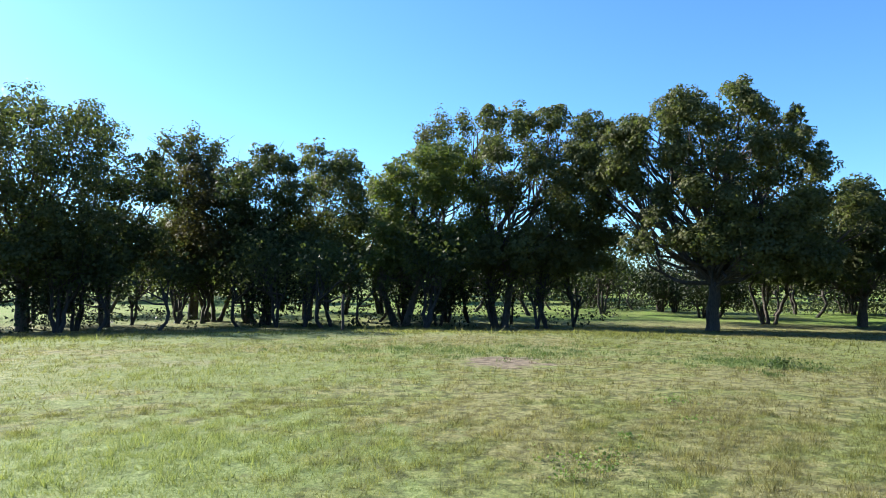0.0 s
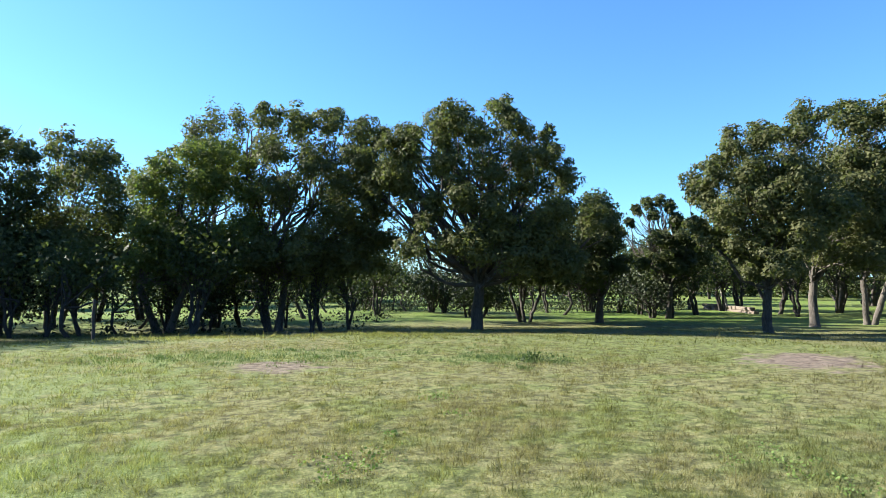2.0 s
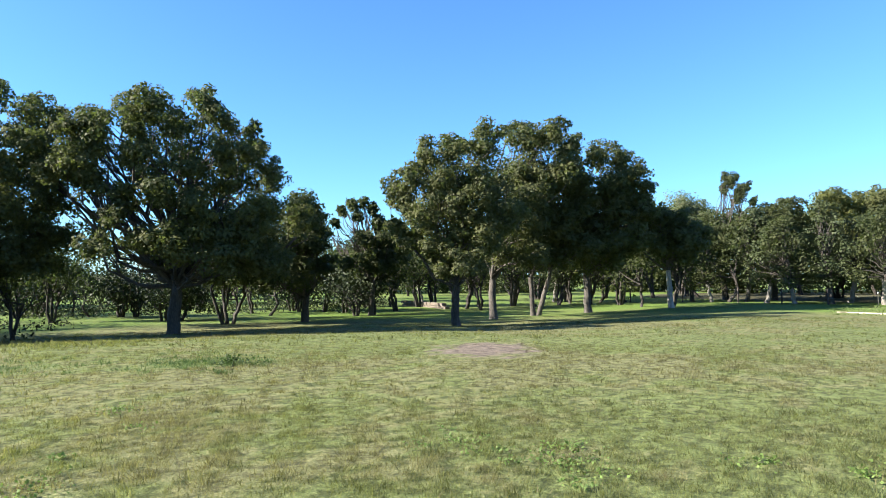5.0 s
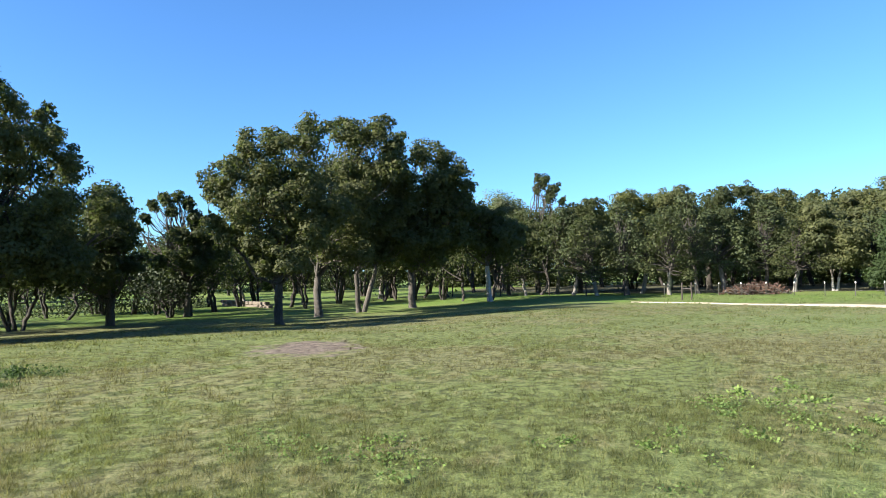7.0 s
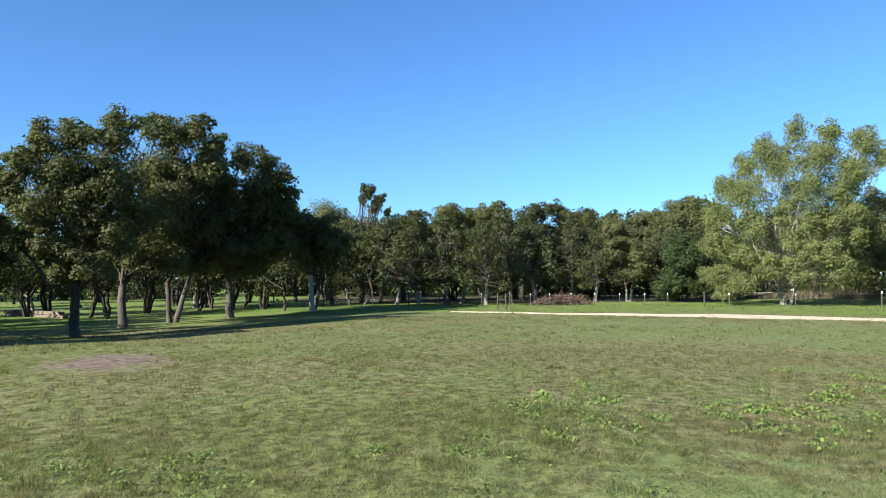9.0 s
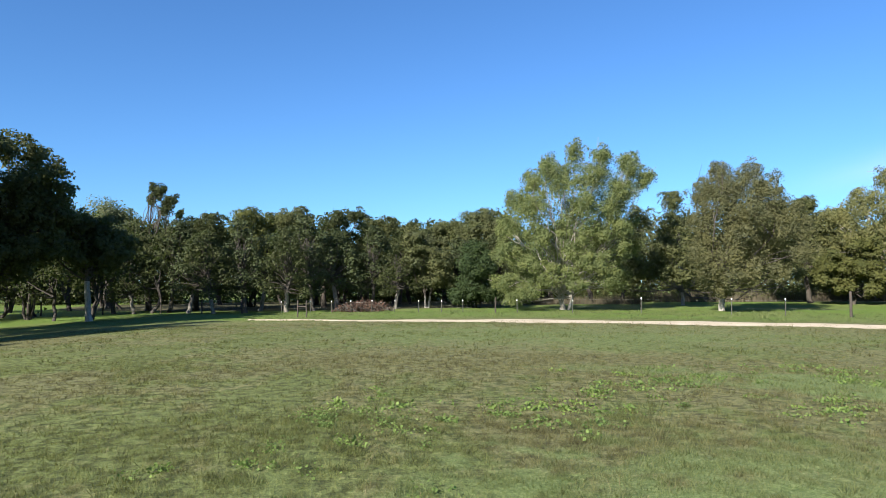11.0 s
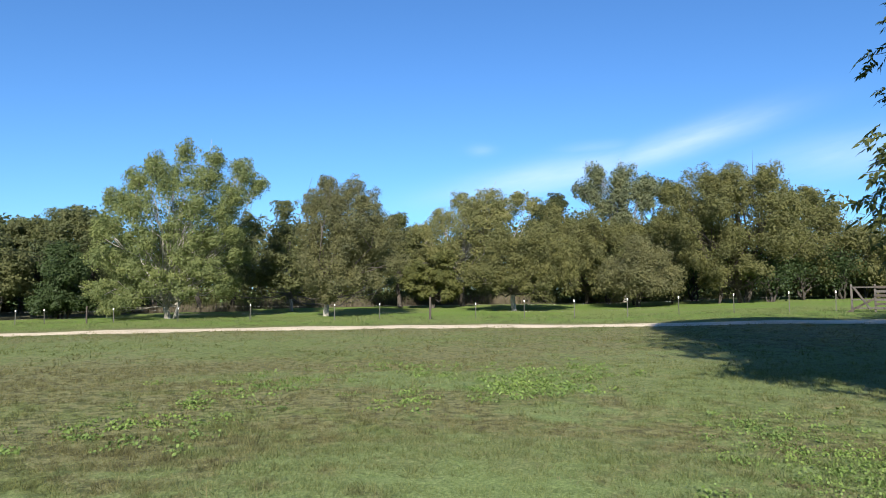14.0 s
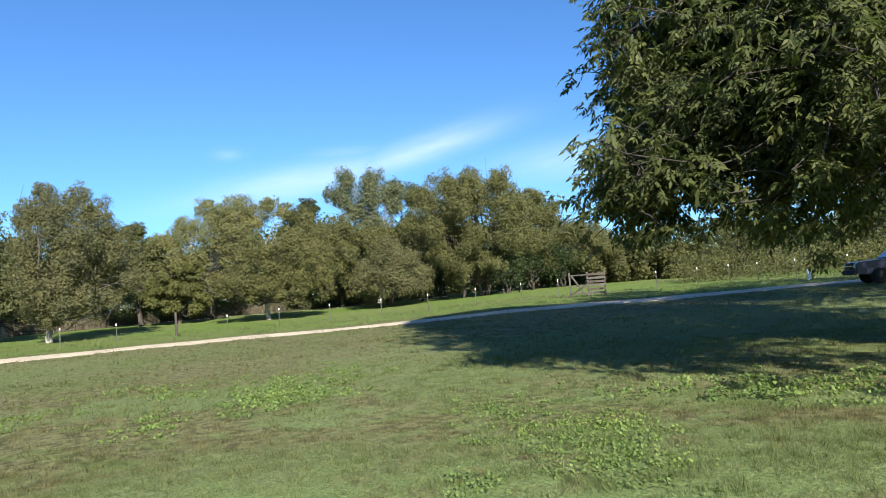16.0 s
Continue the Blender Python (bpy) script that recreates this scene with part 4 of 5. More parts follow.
def near_tree():
    """The pecan whose crown hangs over the track, close by."""
    rng = np.random.default_rng(77)
    base = np.array([0.45, -14.0, 0])
    base[2] = float(land(base[0], base[1]))
    wood = Tubes()
    p = limb(base + [0, 0, -0.3], base + [0.1, 0.2, 2.8], rng, 9, 0.03)
    wood.add(p, 0.36 * np.array([1.5, 1.15, 1.04, 1, 0.97, 0.94, 0.92, 0.9, 0.9]), 12, 0.05, rng)
    fork = p[-1]
    wood.add(limb(fork, base + [0.2, 0.1, 13.0], rng, 10, 0.05), np.linspace(0.3, 0.03, 10), 8, 0.04, rng)
    middle, half = base + [0.1, 0.1, 8.2], np.array([5.45, 5.6, 6.3])
    stalks = []
    for k in range(360):
        h, turn = rng.uniform(-1, 1), rng.uniform(0, 2 * np.pi)
        if rng.uniform() < 0.5:  # fuller on the open side
            turn = rng.uniform(-0.3, 2.4)
        ring = (1 - abs(h) ** 3.2) ** 0.5 * rng.uniform(0.55, 1.0) ** 0.6
        b = middle + half * [ring * math.cos(turn), ring * math.sin(turn), h * 0.95]
        if k % 2 == 0:  # low hanging skirt
            ring = rng.uniform(0.72, 0.98)
            b = base + [5.6 * ring * math.cos(turn), 5.7 * ring * math.sin(turn), rng.uniform(2.4, 6.4)]
            if 1.45 < turn < 2.3:  # long low boughs stretched over the open grass, to bring the shadow nearer
                b[:2] += (b[:2] - base[:2]) * 0.15
                b[2] = rng.uniform(2.3, 3.4)
        if k % 5 == 0:  # a thick mass on the pasture side
            turn = rng.uniform(0.2, 0.95)
            ring = rng.uniform(0.85, 1.0)
            b = base + [5.5 * ring * math.cos(turn), 5.5 * ring * math.sin(turn), rng.uniform(1.9, 9.0)]
        if k % 7 == 3:  # and a heavy low corner of it
            turn, ring = rng.uniform(0.32, 0.72), rng.uniform(5.0, 5.6)
            b = base + [ring * math.cos(turn), ring * math.sin(turn), rng.uniform(2.0, 5.5)]
        if k % 6 == 1:  # the outermost boughs on the pasture side
            side, far = radians(rng.uniform(154.2, 157.5)), rng.uniform(9.6, 11.8)
            b = np.array([far * math.sin(side), far * math.cos(side), rng.uniform(2.7, 7.5)])
        if k % 6 == 4 or k % 12 == 2:  # the airy skirt over the track
            side, far = radians(rng.uniform(163.5, 175.0)), rng.uniform(9.0, 12.0)
            b = np.array([far * math.sin(side), far * math.cos(side), rng.uniform(2.1, 5.4)])
        if b[1] < base[1]:  # the broad upper crown behind, unseen, widened to shade the track
            b[0], b[1], b[2] = b[0] + 1.0, base[1] + (b[1] - base[1]) * 1.8, max(b[2] + 0.8, 4.8)
        if k % 12 == 7:  # long low boughs added out of view, to shade the near grass
            b = np.array([rng.uniform(-3.4, -1.3), rng.uniform(-9.0, -6.2), rng.uniform(3.0, 4.8)])
        if k % 12 == 9:  # the low lobe on the pasture side
            side, far = radians(rng.uniform(153.8, 158.0)), rng.uniform(9.2, 11.2)
            b = np.array([far * math.sin(side), far * math.cos(side), rng.uniform(2.3, 3.6)])
        if k % 12 == 11:  # the unseen high back of the crown, added to shade the track
            b = np.array([rng.uniform(-2.0, 5.0), rng.uniform(-23.0, -17.0), rng.uniform(8.0, 14.5)])
        bearing = math.degrees(math.atan2(b[0], b[1])) % 360
        if bearing < 153.0:  # nothing strays far out over the pasture
            far, side = math.hypot(b[0], b[1]), radians(rng.uniform(153.0, 156.0))
            b[0], b[1] = far * math.sin(side), far * math.cos(side)
        # the skirt hangs low in two places and is higher between and beyond them
        bearing = math.degrees(math.atan2(b[0], b[1])) % 360
        low = float(np.interp(bearing, (150, 153, 158.5, 160, 162, 163.5, 168, 172, 180), (3.2, 2.5, 2.4, 3.7, 3.7, 2.15, 2.1, 2.5, 2.9)))
        b[2] = max(b[2], low + 0.12 * rng.normal())
        start = fork + [0, 0, rng.uniform(0, 0.5) * max(0, b[2] - fork[2])]
        q = limb(start, b, rng, 9, 0.10)
        q[:, 2] += np.sin(np.linspace(0, np.pi, 9)) * 0.9
        wood.add(q, np.linspace(0.045 if k % 8 == 0 else 0.02, 0.006, 9), 5, 0.04, rng)
        for _ in range(8 if b[0] > -0.5 and b[1] > -16.5 else 4):
            s = q[int(rng.integers(6, 9))]
            e = s + rng.normal(size=3) * [0.28, 0.28, 0.22]
            wood.add(limb(s, e, rng, 4, 0.1), [0.014, 0.010, 0.007, 0.003], 4)
            for _ in range(6):
                stalks.append(e + rng.normal(size=3) * 0.10)
    stalks = np.array(stalks)
    n = len(stalks)
    # compound leaves: drooping stalks with pairs of narrow leaflets
    out = (stalks - middle) / half * 0.8 + rng.normal(size=(n, 3)) * [0.8, 0.8, 0.5] + [0, 0, -0.05]
    out /= np.linalg.norm(out, axis=1)[:, None]
    flat = np.cross(out, [0, 0, 1.0]) + rng.normal(size=(n, 3)) * 0.35
    flat /= np.linalg.norm(flat, axis=1)[:, None]
    long = rng.uniform(0.14, 0.27, n)
    lv, lf = [], []
    for step, sway in [(t, w) for t in (0.25, 0.45, 0.65, 0.85) for w in (-1, 1)] + [(1.0, 0)]:
        root = stalks + out * (long * step)[:, None] + np.array([0, 0, -0.9]) * ((long * step) ** 2)[:, None]
        way = out * (0.55 if sway else 1.0) + flat * (0.8 * sway) + rng.normal(size=(n, 3)) * 0.2 + [0, 0, -0.25]
        way /= np.linalg.norm(way, axis=1)[:, None]
        nor = np.cross(out, flat) + rng.normal(size=(n, 3)) * 0.3
        side = np.cross(way, nor)
        side /= np.linalg.norm(side, axis=1)[:, None]
        ln = (rng.uniform(0.08, 0.135, n))[:, None]
        wd = ln * 0.19
        lv.append(np.stack([root, root + way * ln * 0.4 + side * wd, root + way * ln + [0, 0, -0.015], root + way * ln * 0.4 - side * wd], 1))
    v = np.concatenate(lv).reshape(-1, 3)
    i = np.arange(len(v) // 4)[:, None] * 4
    f = np.concatenate([i + np.array([0, 1, 2]), i + np.array([0, 2, 3])], 0)
    h, turn = rng.uniform(-0.72, 0.95, 42000), rng.uniform(0, 2 * np.pi, 42000)
    ring = (1 - np.abs(h) ** 3.2) ** 0.5 * rng.uniform(0.2, 1.0, 42000) ** 0.5 * 0.80
    core = middle + half * np.stack([ring * np.cos(turn), ring * np.sin(turn), h], -1)
    back = core[:, 1] < base[1]
    core[back, 1] = base[1] + (core[back, 1] - base[1]) * 1.5
    v2, f2 = leaves(core, 0.05, 0.24, rng, 0.8, 0.8, simple=True)
    v, f = np.concatenate([v, v2]), np.concatenate([f, f2 + len(v)])
    thing = tagged(new("tree"), "large pecan tree hanging dark leaves over the track", "tree", "trees round the field")
    part("trunk", wood.mesh("trunk", BARK_NEAR), thing)
    part("crown", soup("crown", v, f, LEAVES["near"]), thing)


near_tree()


def small_tree(kind, seed, label, height=4.2, stems=3):
    """A slim many-stemmed tree, to be copied about the undergrowth."""
    rng = np.random.default_rng(seed)
    wood, pts = Tubes(), []
    for s in range(stems):
        a = rng.uniform(0, 6.28)
        e = np.array([math.cos(a) * 0.5, math.sin(a) * 0.5, height * 0.45]) * rng.uniform(0.8, 1.1)
        p = limb([math.cos(a) * 0.08, math.sin(a) * 0.08, -0.2], e, rng, 7, 0.08)
        wood.add(p, np.linspace(0.09, 0.055, 7), 5, 0.05, rng)
        for _ in range(6):
            e2 = e + rng.normal(size=3) * [0.8, 0.8, 0.5] + [0, 0, height * 0.27]
            wood.add(limb(p[-1 - int(rng.integers(3))], e2, rng, 5, 0.1), np.linspace(0.045, 0.01, 5), 4)
            k = 115
            pts.append(e2 + rng.normal(size=(k, 3)) * [0.46, 0.46, 0.40])
    v, f = leaves(np.concatenate(pts), 0.03, 0.135, rng, slim=1.2, simple=True)
    thing = tagged(new("small_tree"), label, "tree", "undergrowth trees")
    part("trunk", wood.mesh("trunk", BARK_NEAR), thing)
    part("crown", soup("crown", v, f, LEAVES[kind]), thing)
    return thing


protos = [small_tree("dark", 201, "slim dark small tree with several crooked stems"), small_tree("olive", 202, "slim olive small tree with crooked stems", 3.6, 2),
          small_tree("dark", 203, "slim single-stemmed small tree in the shade", 4.0, 1), small_tree("bush", 204, "low bushy green small tree", 2.6, 4),
          small_tree("shade", 205, "bush darkened as in shade, with a leafy low crown", 2.3, 4)]
spots = []
prng = random.Random(5)
for i in range(26):  # behind the shaded row
    spots.append((-33 + i * 1.75 + prng.uniform(-0.5, 0.5), prng.uniform(29, 35), prng.choice((0, 1, 2)), prng.uniform(0.8, 1.15)))
for i in range(17):  # a second shaded line further back
    spots.append((-34 + i * 2.6 + prng.uniform(-0.5, 0.5), prng.uniform(36, 47), prng.choice((0, 2, 2)), prng.uniform(1.2, 1.6)))
for i in range(3):  # bushes between the trunks
    spots.append((-30 + i * 15.0 + prng.uniform(-0.9, 0.9), prng.uniform(31, 36), 4, prng.uniform(0.7, 1.1)))
for i in range(22):  # along the far side, towards the pecans
    spots.append((9 + i * 1.4 + prng.uniform(-0.5, 0.5), prng.uniform(38, 52), prng.choice((0, 2, 4)), prng.uniform(0.85, 1.15)))
for i in range(15):  # behind the orchard
    spots.append((40 + i * 1.8 + prng.uniform(-0.5, 0.5), prng.uniform(50, 74), prng.choice((0, 2, 1)), prng.uniform(1.3, 2.0)))
for i in range(16):  # at the foot of the woods
    spots.append((68 + i * 2.3 + prng.uniform(-0.8, 0.8), prng.uniform(62, 72), prng.choice((0, 3, 1)), prng.uniform(1.0, 1.6)))
for i in range(16):  # a dark row between the orchard trunks and beyond
    spots.append((33 + i * 1.9 + prng.uniform(-0.6, 0.6), prng.uniform(44, 54), prng.choice((0, 2, 0)), prng.uniform(1.0, 1.35)))
for i in range(22):  # thicket past the gate
    spots.append((134 + i * 2.0 + prng.uniform(-0.6, 0.6), prng.uniform(60, 70), prng.choice((1, 3, 1)), prng.uniform(1.0, 1.35)))
used = set()
for heading, reach, which, s in spots:
    m = Matrix.Translation(on_land(heading, reach)) @ Matrix.Rotation(prng.uniform(0, 6.28), 4, "Z") @ Matrix.Scale(s, 4)
    if which not in used:
        used.add(which)
        protos[which].matrix_basis = m
    else:
        src = protos[which]
        keep = src.matrix_basis.copy()
        src.matrix_basis = Matrix.Identity(4)
        copy_thing(src, m)
        src.matrix_basis = keep


def edge_tree(kind, seed, label, bark, height, clear):
    """A tall woodland tree with a clear trunk, to be copied along the wood's edge."""
    rng = np.random.default_rng(seed)
    wood, boughs, pts, face = Tubes(), Tubes(), [], []
    lean = rng.normal(size=2) * 0.35
    fork = np.array([lean[0], lean[1], clear])
    wood.add(limb([0, 0, -0.25], fork, rng, 8, 0.04, 0.012), 0.16 * np.array([1.7, 1.2, 1.05, 1.0, 0.96, 0.92, 0.88, 0.84]), 8, 0.05, rng)
    boughs.add(limb(fork, fork + [lean[0], lean[1], height * 0.6], rng, 7, 0.08), np.linspace(0.13, 0.02, 7), 6, 0.04, rng)
    for _ in range(44):
        h = rng.uniform(0.22, 1.0)
        spread = 2.0 * math.sin(math.pi * min(1.0, 0.25 + h * 0.72)) + 0.25
        a = rng.uniform(0, 6.28)
        c = np.array([lean[0] * (1 + h) + spread * math.cos(a) * rng.uniform(0.4, 1), lean[1] * (1 + h) + spread * math.sin(a) * rng.uniform(0.4, 1), height * h])
        boughs.add(limb(fork + [0, 0, max(0.0, c[2] - clear) * 0.35], c, rng, 5, 0.12), np.linspace(0.05, 0.012, 5), 4)
        own, k = rng.uniform(0.45, 0.8), 95
        q = rng.normal(size=(k, 3)) + [0, 0, 0.3]
        q /= np.linalg.norm(q, axis=1)[:, None]
        pts.append(c + q * own * (rng.uniform(0.3, 1.05, k) ** 0.5)[:, None] * [1.1, 1.1, 0.8])
        face.append(q * 0.9 + [0, 0, 0.35])
    v, f = leaves(np.concatenate(pts), 0.02, 0.15, rng, slim=1.2, face=np.concatenate(face), simple=True, wobble=0.33)
    thing = tagged(new("edge_tree"), label, "tree", "wood edge trees")
    part("trunk", wood.mesh("trunk", bark), thing)
    part("branchwork", boughs.mesh("branchwork", BARK_NEAR), thing)
    part("crown", soup("crown", v, f, LEAVES[kind]), thing)
    return thing


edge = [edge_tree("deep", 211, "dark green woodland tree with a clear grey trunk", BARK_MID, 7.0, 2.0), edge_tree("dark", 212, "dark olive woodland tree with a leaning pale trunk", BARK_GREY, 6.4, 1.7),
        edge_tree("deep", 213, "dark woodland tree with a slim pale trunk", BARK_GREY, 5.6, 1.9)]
home_of = {}
for heading, reach, which, s in ((62.8, 53, 0, 0.85), (64.1, 51, 1, 0.75), (66.5, 52, 0, 0.9), (68.0, 50, 2, 0.85), (69.9, 49, 1, 0.85), (72.3, 49.5, 0, 0.9), (73.4, 52, 2, 1.0), (75.5, 49, 1, 0.9), (77.7, 51, 0, 0.95),
                                 (79.6, 53, 2, 1.05), (82.4, 54, 0, 0.9), (84.3, 52, 1, 0.85), (89.2, 56, 2, 0.95), (93.4, 57, 1, 0.9), (57.5, 52, 0, 0.85), (52.0, 55, 2, 1.0), (48.5, 54, 0, 0.85), (41.0, 58, 1, 0.9)):
    src = edge[which]
    m = Matrix.Translation(on_land(heading, reach)) @ Matrix.Rotation(heading * 2.4, 4, "Z") @ Matrix.Scale(s, 4)
    if which not in home_of:
        home_of[which] = m
    else:
        copy_thing(src, m)
for which, m in home_of.items():
    edge[which].matrix_basis = m


def woods(name, label, kind, headings, reach, height, count, seed, size=0.55, foot=0.04):
    """A far belt of woodland, too dense to count."""
    rng = np.random.default_rng(seed)
    crowns = count // 800
    a, d = np.radians(rng.uniform(*headings, crowns)), rng.uniform(*reach, crowns)
    wide = height * rng.uniform(0.2, 0.34, crowns)
    top = height * (0.9 + 0.1 * np.sin(a * 31 + seed) * np.sin(a * 13)) * rng.uniform(0.62, 1.0, crowns)
    heart = np.stack([d * np.sin(a), d * np.cos(a), top - wide * 0.75], -1)
    heart[:, 2] += land(heart[:, 0], heart[:, 1])
    k = np.repeat(np.arange(crowns), 20)
    way = rng.normal(size=(len(k), 3))
    way /= np.linalg.norm(way, axis=1)[:, None]
    way[:, 2] = np.abs(way[:, 2]) * 0.9 - 0.15
    c = heart[k] + way * (wide[k] * rng.uniform(0.4, 0.84, len(k)))[:, None]
    low = rng.uniform(size=len(k)) < 0.55  # the skirts below
    c[low, 2] = land(c[low, 0], c[low, 1]) + rng.uniform(foot, 1, low.sum()) * top[k][low] * 0.66
    each = 40
    pts = np.repeat(c, each, axis=0) + np.clip(rng.normal(size=(len(c) * each, 3)), -1.5, 1.5) * np.array([0.08, 0.08, 0.06]) * height
    v, f = leaves(pts, 0.1, size, rng, face=np.array([[0, 0, 0.7]]), simple=True)
    tagged(new(name, soup(name, v, f, LEAVES[kind])), label, "woods", kind="stuff")


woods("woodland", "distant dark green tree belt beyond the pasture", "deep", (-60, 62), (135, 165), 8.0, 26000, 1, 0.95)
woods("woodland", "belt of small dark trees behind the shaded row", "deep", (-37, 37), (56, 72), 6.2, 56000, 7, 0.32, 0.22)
woods("woodland", "dark wood behind the pecan orchard", "dark", (34, 62), (78, 95), 7.2, 44000, 6, 0.36)
woods("woodland", "dense wood behind the roadside trees", "dark", (58, 100), (74, 90), 10.7, 64000, 2, 0.42)
woods("woodland", "dense mixed wood behind the pasture oaks", "olive", (98, 150), (76, 90), 11.6, 84000, 3, 0.44)
woods("woodland", "scrubby thicket beyond the gate", "olive", (146, 200), (72, 88), 6.4, 72000, 4, 0.40)
woods("woodland", "low olive scrub in front of the thicket", "oak", (147, 184), (65, 71), 4.6, 26000, 8, 0.30)
# never in view: added to close the field behind and feed reflections
woods("woodland", "unseen tree belt added behind the viewer", "dark", (215, 300), (120, 150), 9.0, 8000, 5, 1.4)


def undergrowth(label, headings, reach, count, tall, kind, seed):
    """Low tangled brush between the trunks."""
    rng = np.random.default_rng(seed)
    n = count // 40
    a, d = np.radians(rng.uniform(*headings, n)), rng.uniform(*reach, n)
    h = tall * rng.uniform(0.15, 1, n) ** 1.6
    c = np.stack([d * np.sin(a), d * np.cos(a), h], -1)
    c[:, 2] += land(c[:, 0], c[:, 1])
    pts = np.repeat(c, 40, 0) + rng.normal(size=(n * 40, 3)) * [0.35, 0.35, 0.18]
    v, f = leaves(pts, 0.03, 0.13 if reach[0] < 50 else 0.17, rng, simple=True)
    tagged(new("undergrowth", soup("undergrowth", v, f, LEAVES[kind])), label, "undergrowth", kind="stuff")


undergrowth("tangled brush between the trunks, darkened as in shade", (-36, 14), (31, 46), 4000, 0.3, "shade", 21)
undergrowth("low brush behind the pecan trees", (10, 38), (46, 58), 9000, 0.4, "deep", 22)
undergrowth("scrub along the far pasture edge", (98, 175), (70, 76), 30000, 2.0, "olive", 24)
undergrowth("dense scrub at the foot of the thicket", (144, 182), (67, 73), 24000, 2.2, "oak", 27)
undergrowth("weedy olive scrub along the fence past the gate", (159, 184), (49, 58), 20000, 2.0, "oak", 28)
undergrowth("dark brush deep in the wood", (92, 150), (77, 82), 18000, 4.5, "dark", 25)

# ---- grass, weeds ----
def blades(name, label, headings, reach, count, tall, wide, mat, seed, per=30, clump=0.07, mown=0.0):
    """Grass in tufts: per blades to a tuft, spread over clump metres."""
    rng = np.random.default_rng(seed)
    n = count // per
    a = np.radians(rng.uniform(*headings, n))
    d = np.sqrt(rng.uniform(reach[0] ** 2, reach[1] ** 2, n))
    x, y = d * np.sin(a), d * np.cos(a)
    drift = np.sin(x * 0.8 + 2 * np.sin(y * 0.5)) * np.sin(y * 0.9 + 1.5 * np.sin(x * 0.4))
    rows = np.sin((x * math.cos(0.6) - y * math.sin(0.6)) * 2 * np.pi / 0.62 + 0.8 * np.sin(y * 0.7))
    ok = rng.uniform(-1.3, 1, n) < drift * 0.5 + 0.45 + mown * rows
    for h, r, w, dp in ((5.3, 12.4, 0.9, 1.0), (46.0, 15.3, 1.25, 2.0)):
        px_, py_ = at(h, r)
        q = radians(h)
        u, t = (x - px_) * math.cos(q) - (y - py_) * math.sin(q), (x - px_) * math.sin(q) + (y - py_) * math.cos(q)
        ok &= ((u / w) ** 2 + (t / dp) ** 2 > 1) | (rng.uniform(size=n) < 0.05)
    x, y, drift, rows = x[ok], y[ok], drift[ok], rows[ok]
    lush = rng.lognormal(0, 0.42, len(x)) * (1 + 0.2 * drift) * (1 + 0.45 * mown * rows)
    k = np.repeat(np.arange(len(x)), per)
    n = len(k)
    ox, oy = rng.normal(size=(2, n)) * clump * np.sqrt(lush[k])
    bx, by = x[k] + ox, y[k] + oy
    h = tall * lush[k] * rng.uniform(0.45, 1.2, n) * np.exp(-(ox ** 2 + oy ** 2) / (6 * clump ** 2))
    w = wide * rng.uniform(0.6, 1.3, n)
    th = rng.uniform(0, 2 * np.pi, n)
    b = np.stack([bx, by, land(bx, by) - 0.005], -1)
    side = np.stack([np.cos(th), np.sin(th), np.zeros(n)], -1) * w[:, None]
    lean = rng.normal(size=(2, n)) * 0.38 * h + rng.normal(size=(2, len(x)))[:, k] * 0.25 * h
    tip = b + np.stack([ox * 0.25 + lean[0], oy * 0.25 + lean[1], h], -1)
    v = np.stack([b - side, b + side, tip], 1).reshape(-1, 3)
    tagged(new(name, soup(name, v, np.arange(n * 3).reshape(-1, 3), mat)), label, "grass", kind="stuff")


BLADE = leaf_material("grass_blades", (0.068, 0.096, 0.025), (0.118, 0.148, 0.043), (0.175, 0.192, 0.074), 0.38, 0.6)
STRAW = leaf_material("straw_blades", (0.12, 0.104, 0.053), (0.18, 0.157, 0.086), (0.25, 0.220, 0.134), 0.2, 0.7)
LAWN = lawn_material()
blades("grass", "short mown grass close to the viewer", (-36, 177), (4.2, 9.0), 400000, 0.050, 0.0030, LAWN, 11, 16, 0.045, 0.5)
blades("grass", "mown grass across the middle of the field", (-36, 177), (9.0, 17.0), 250000, 0.060, 0.0052, LAWN, 12, 14, 0.07, 0.4)
blades("grass", "mown grass on the far side of the field", (-36, 177), (17.0, 33.0), 135000, 0.065, 0.013, LAWN, 17, 12, 0.13)
blades("grass", "thicker tufts standing in the mown grass", (-36, 177), (4.2, 15.0), 60000, 0.075, 0.0040, LAWN, 16, 40, 0.07, 0.5)
blades("grass", "dry straw stalks scattered in the grass", (-36, 177), (4.2, 18.0), 26000, 0.055, 0.0028, STRAW, 13, 12, 0.08)
blades("grass", "long unmown grass along the track", (72, 177), (35.5, 48.0), 40000, 0.09, 0.022, BLADE, 14, 10, 0.2)
blades("grass", "longer grass on the brow before the trees", (-40, 20), (18.0, 23.0), 20000, 0.08, 0.012, LAWN, 15, 12, 0.12)


